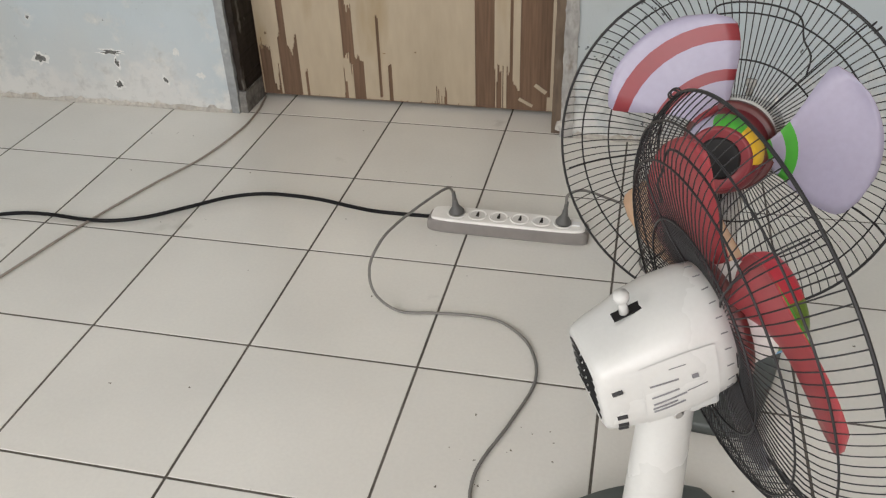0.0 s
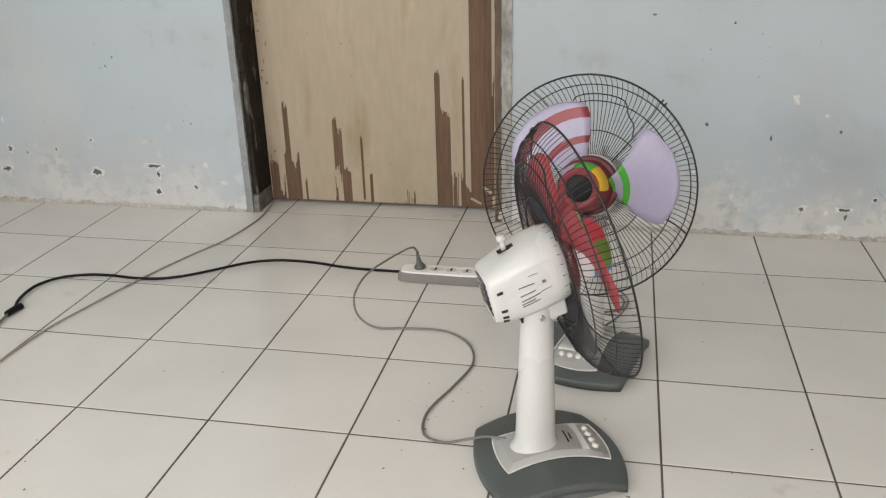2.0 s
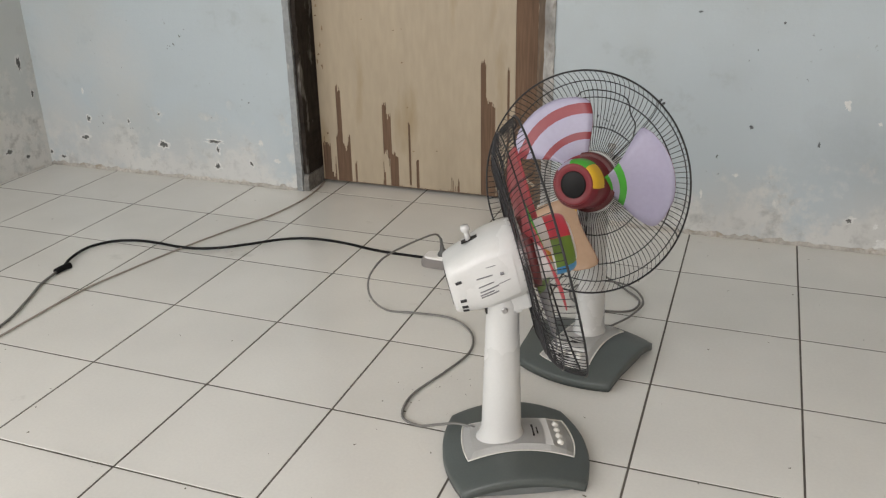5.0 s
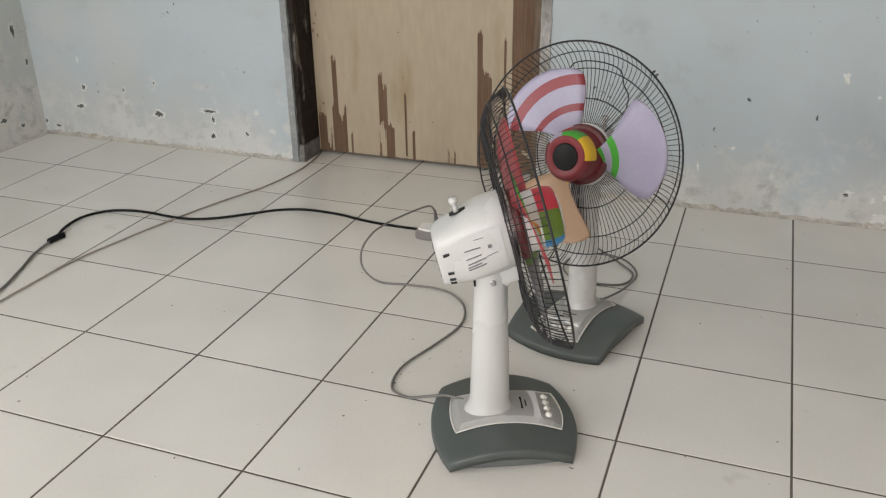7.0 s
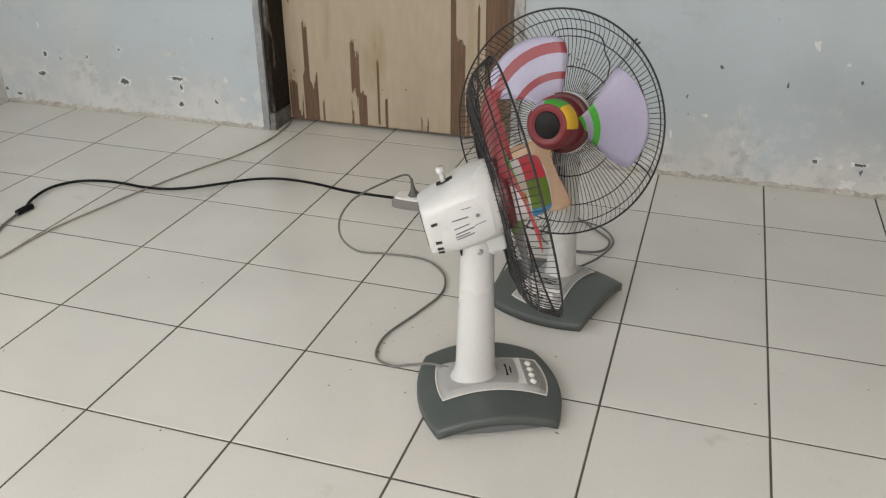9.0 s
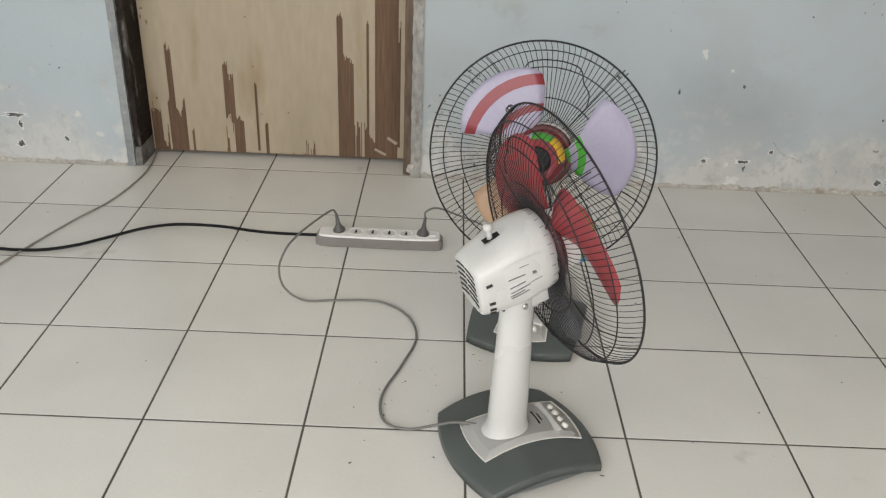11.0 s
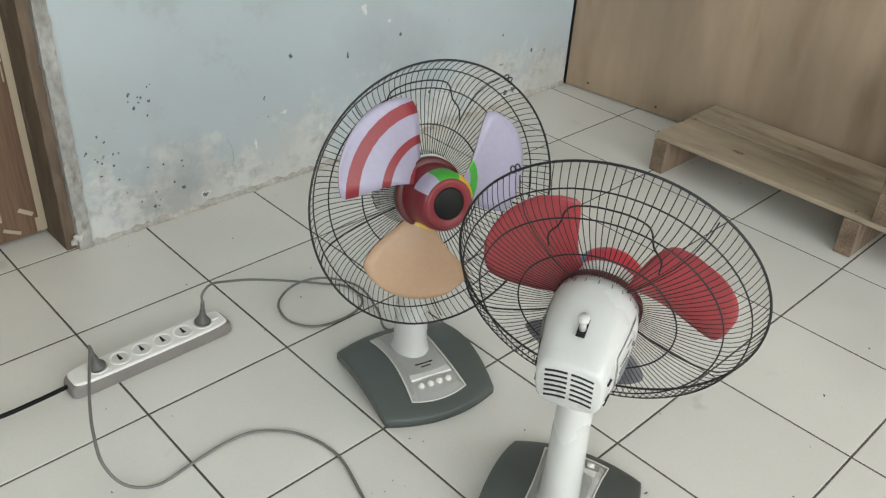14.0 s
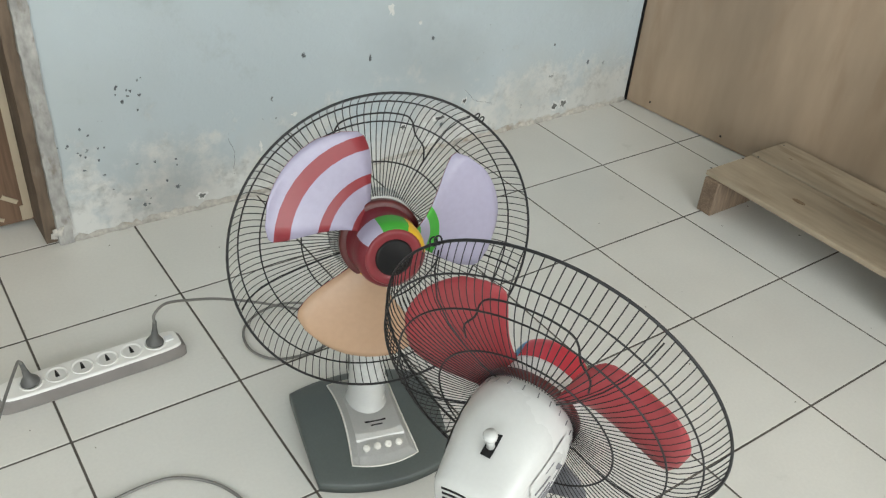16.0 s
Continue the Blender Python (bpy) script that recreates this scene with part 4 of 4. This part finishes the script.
cord("power_cord", [(-0.632, 0.738, 0.081), (-0.636, 0.725, 0.098), (-0.645, 0.700, 0.106), (-0.664, 0.660, 0.106), (-0.685, 0.615, 0.104), (-0.705, 0.570, 0.100), (-0.722, 0.525, 0.090), (-0.732, 0.480, 0.062), (-0.715, 0.448, 0.028), (-0.668, 0.436, 0.004),
     (-0.600, 0.442, 0.004), (-0.526, 0.447, 0.004), (-0.474, 0.433, 0.004), (-0.424, 0.381, 0.004), (-0.404, 0.300, 0.004), (-0.428, 0.202, 0.004), (-0.462, 0.095, 0.004), (-0.452, 0.018, 0.004),
     (-0.408, -0.008, 0.008), (-0.362, -0.018, 0.026), (-0.322, -0.026, 0.043), (-0.282, -0.034, 0.047)], 0.0027, M_CORD_GREY, "grey cord winding over the tiles", fan_a, POSE_A)
cord("power_cord", [(-0.404, 0.734, 0.081), (-0.400, 0.738, 0.099), (-0.372, 0.752, 0.103), (-0.32, 0.775, 0.075), (-0.26, 0.790, 0.045), (-0.19, 0.775, 0.02), (-0.12, 0.730, 0.006), (-0.078, 0.68, 0.004), (-0.09, 0.62, 0.004),
     (-0.15, 0.600, 0.004), (-0.22, 0.615, 0.004), (-0.252, 0.665, 0.006), (-0.235, 0.725, 0.010), (-0.17, 0.755, 0.012), (-0.105, 0.735, 0.012), (-0.066, 0.665, 0.010), (-0.085, 0.58, 0.010), (-0.118, 0.515, 0.012), (-0.122, 0.475, 0.030)],
     0.0027, M_CORD_GREY, "grey cord in a loose loop", fan_b, POSE_B)
cord("extension_cord", [(-0.684, 0.740, 0.018), (-0.740, 0.734, 0.021), (-0.80, 0.732, 0.023), (-0.86, 0.750, 0.018), (-0.93, 0.767, 0.017), (-1.00, 0.773, 0.017), (-1.07, 0.774, 0.014), (-1.14, 0.750, 0.012), (-1.21, 0.702, 0.009), (-1.28, 0.650, 0.008),
     (-1.35, 0.624, 0.006), (-1.42, 0.618, 0.006), (-1.49, 0.620, 0.008), (-1.56, 0.614, 0.009), (-1.63, 0.590, 0.007), (-1.668, 0.530, 0.007), (-1.660, 0.450, 0.008), (-1.634, 0.390, 0.008)], 0.0042, M_CORD_BLACK, "black extension cord snaking over the tiles")
link_ob = link("cord_connector", add_tube(bmesh.new(), smooth_line([(-1.622, 0.405, 0.009), (-1.629, 0.385, 0.009), (-1.630, 0.355, 0.009)], 4), 0.0085, 10), M_CORD_BLACK, None, True)
tagged(link_ob, "black taped joint between two cords", "connector")
cord("extension_cord", [(-1.630, 0.357, 0.007), (-1.615, 0.280, 0.005), (-1.575, 0.190, 0.005), (-1.53, 0.05, 0.005), (-1.52, -0.2, 0.005), (-1.60, -0.6, 0.005), (-1.75, -1.1, 0.005)], 0.0035, M_CORD_GREY, "dull grey cord lying on the tiles")
cord("thin_cord", [(-1.279, 1.296, 0.004), (-1.264, 1.200, 0.004), (-1.262, 1.090, 0.004), (-1.290, 0.930, 0.004), (-1.345, 0.790, 0.004), (-1.405, 0.610, 0.004), (-1.450, 0.440, 0.004), (-1.482, 0.293, 0.004), (-1.492, 0.105, 0.004),
     (-1.50, -0.2, 0.004), (-1.55, -0.7, 0.004)], 0.0027, M_CORD_TAN, "thin tan cord coming from under the door")

# ---- low wooden bench of two tiers ----
bench = tagged(empty("wooden_bench", pose(0, 0, 0)), "raw pine two-tier bench of pallet boards against the partition", "bench")


def plank(x0, x1, y0, y1, z0, z1, m=M_PALLET, name="plank"):
    return part(name, box(x0, x1, y0, y1, z0, z1, None, 0.002, 1), m, bench)


plank(0.968, 1.143, -1.10, 0.618, 0.096, 0.110)
plank(1.152, 1.294, -1.10, 0.622, 0.0965, 0.111)
for y in (0.590, 0.032, -0.60):
    plank(0.962, 1.29, y - 0.022, y + 0.022, 0.0, 0.0955, M_POST, "bearer")
    part("bearer_end", box(0.9605, 0.9625, y - 0.021, y + 0.021, 0.001, 0.0945, None, 0.0008, 1), M_END, bench, "dark sawn end of a bearer")
for y in (-0.044, -0.95):
    for x in (0.968, 1.250):
        plank(x, x + 0.022, y, y + 0.040, 0.1105, 0.402, M_END, "post")
        plank(x + 0.0225, x + 0.038, y - 0.004, y + 0.024, 0.1105, 0.402, M_PALLET, "cleat")
brace = box(-0.15, 0.15, -0.010, 0.010, -0.016, 0.016, pose(1.125, -0.024, 0.235, 0, -40, 0) @ Matrix.Scale(1.28, 4, (1, 0, 0)))
part("brace", brace, M_POST, bench)
for k in range(3):
    plank(0.966 + 0.110 * k, 0.966 + 0.110 * k + 0.106, -1.05, 0.016, 0.4025, 0.4185)
for k, (x, y, z, a) in enumerate(((1.05, 0.40, 0.1102, 0.010), (1.10, 0.16, 0.1102, 0.007), (1.21, 0.30, 0.1102, 0.009), (1.01, -0.13, 0.1102, 0.008), (1.06, -0.10, 0.4187, 0.009), (1.22, 0.55, 0.1102, 0.006))):
    part("knot", lathe(((a, 0), (a * 0.95, 0.0006), (a * 0.3, 0.0009)), 14, Matrix.Translation((x, y, z)) @ Matrix.Diagonal((0.8, 1.9, 1, 1))), M_KNOT, bench)
for k in range(14):
    x, y = ((0.985, 0.618), (1.105, 0.614), (1.15, 0.60), (1.27, 0.61), (0.99, 0.04), (1.10, 0.02), (1.16, 0.0), (1.27, 0.03), (0.97, -0.02), (1.04, -0.02), (1.10, -0.02), (1.16, -0.02), (1.22, -0.02), (1.27, -0.02))[k]
    part("nail", lathe(((0.0028, 0), (0.0028, 0.001)), 8, Matrix.Translation((x, y, 0.110 if k < 8 else 0.4185))), M_BLACK, bench)

# ---- crumbs on the floor ----
r = random.Random(21)
bm = bmesh.new()
for k in range(205):
    x, y = (r.uniform(-2.3, 1.2), r.uniform(-1.3, 1.15)) if k < 190 else (r.gauss(-0.43, 0.07), r.gauss(0.13, 0.07))
    s = r.uniform(0.0008, 0.0020) * (1.8 if r.random() < 0.12 else 1)
    v = [bm.verts.new((x + s * r.uniform(-1, 1) * 1.6, y + s * r.uniform(-1, 1) * 1.6, 0.0005 + s * r.uniform(0, 0.9))) for _ in range(5)]
    bmesh.ops.convex_hull(bm, input=v)
tagged(link("crumbs", bm, M_LEAF), "dark crumbs and grit scattered on the tiles", "grit", kind="stuff")

# ---- floor tiles ----
floor = structure(link("floor", box(X0 - 0.1, 1.75, Y0 - 0.1, 1.36, -0.05, -0.0007), M_GROUT), "off-white glazed square tiles with dark joints", "floor")
S, GAP = 0.30, 0.0020
bm = bmesh.new()
h = S / 2 - GAP
for z, q in ((-0.004, h), (-0.0007, h), (0.0, h - 0.0009)):
    for sx, sy in ((-1, -1), (1, -1), (1, 1), (-1, 1)):
        bm.verts.new((sx * q, sy * q, z))
bm.verts.ensure_lookup_table()
for a in (0, 4):
    for k in range(4):
        bm.faces.new([bm.verts[i] for i in (a + k, a + (k + 1) % 4, a + 4 + (k + 1) % 4, a + 4 + k)])
bm.faces.new([bm.verts[i] for i in (8, 9, 10, 11)])
tile_mesh = bpy.data.meshes.new("tile")
bm.to_mesh(tile_mesh)
bm.free()
tile_mesh.materials.append(M_TILE)
r = random.Random(11)
for i in range(-9, 6):
    for j in range(-12, 5):
        t = new("tile", tile_mesh)
        t.parent = floor
        t.location = ((i + 0.5) * S, (j + 0.5) * S, r.uniform(-0.0002, 0.0))
        t.rotation_euler = (radians(r.uniform(-0.04, 0.04)), radians(r.uniform(-0.04, 0.04)), 0)
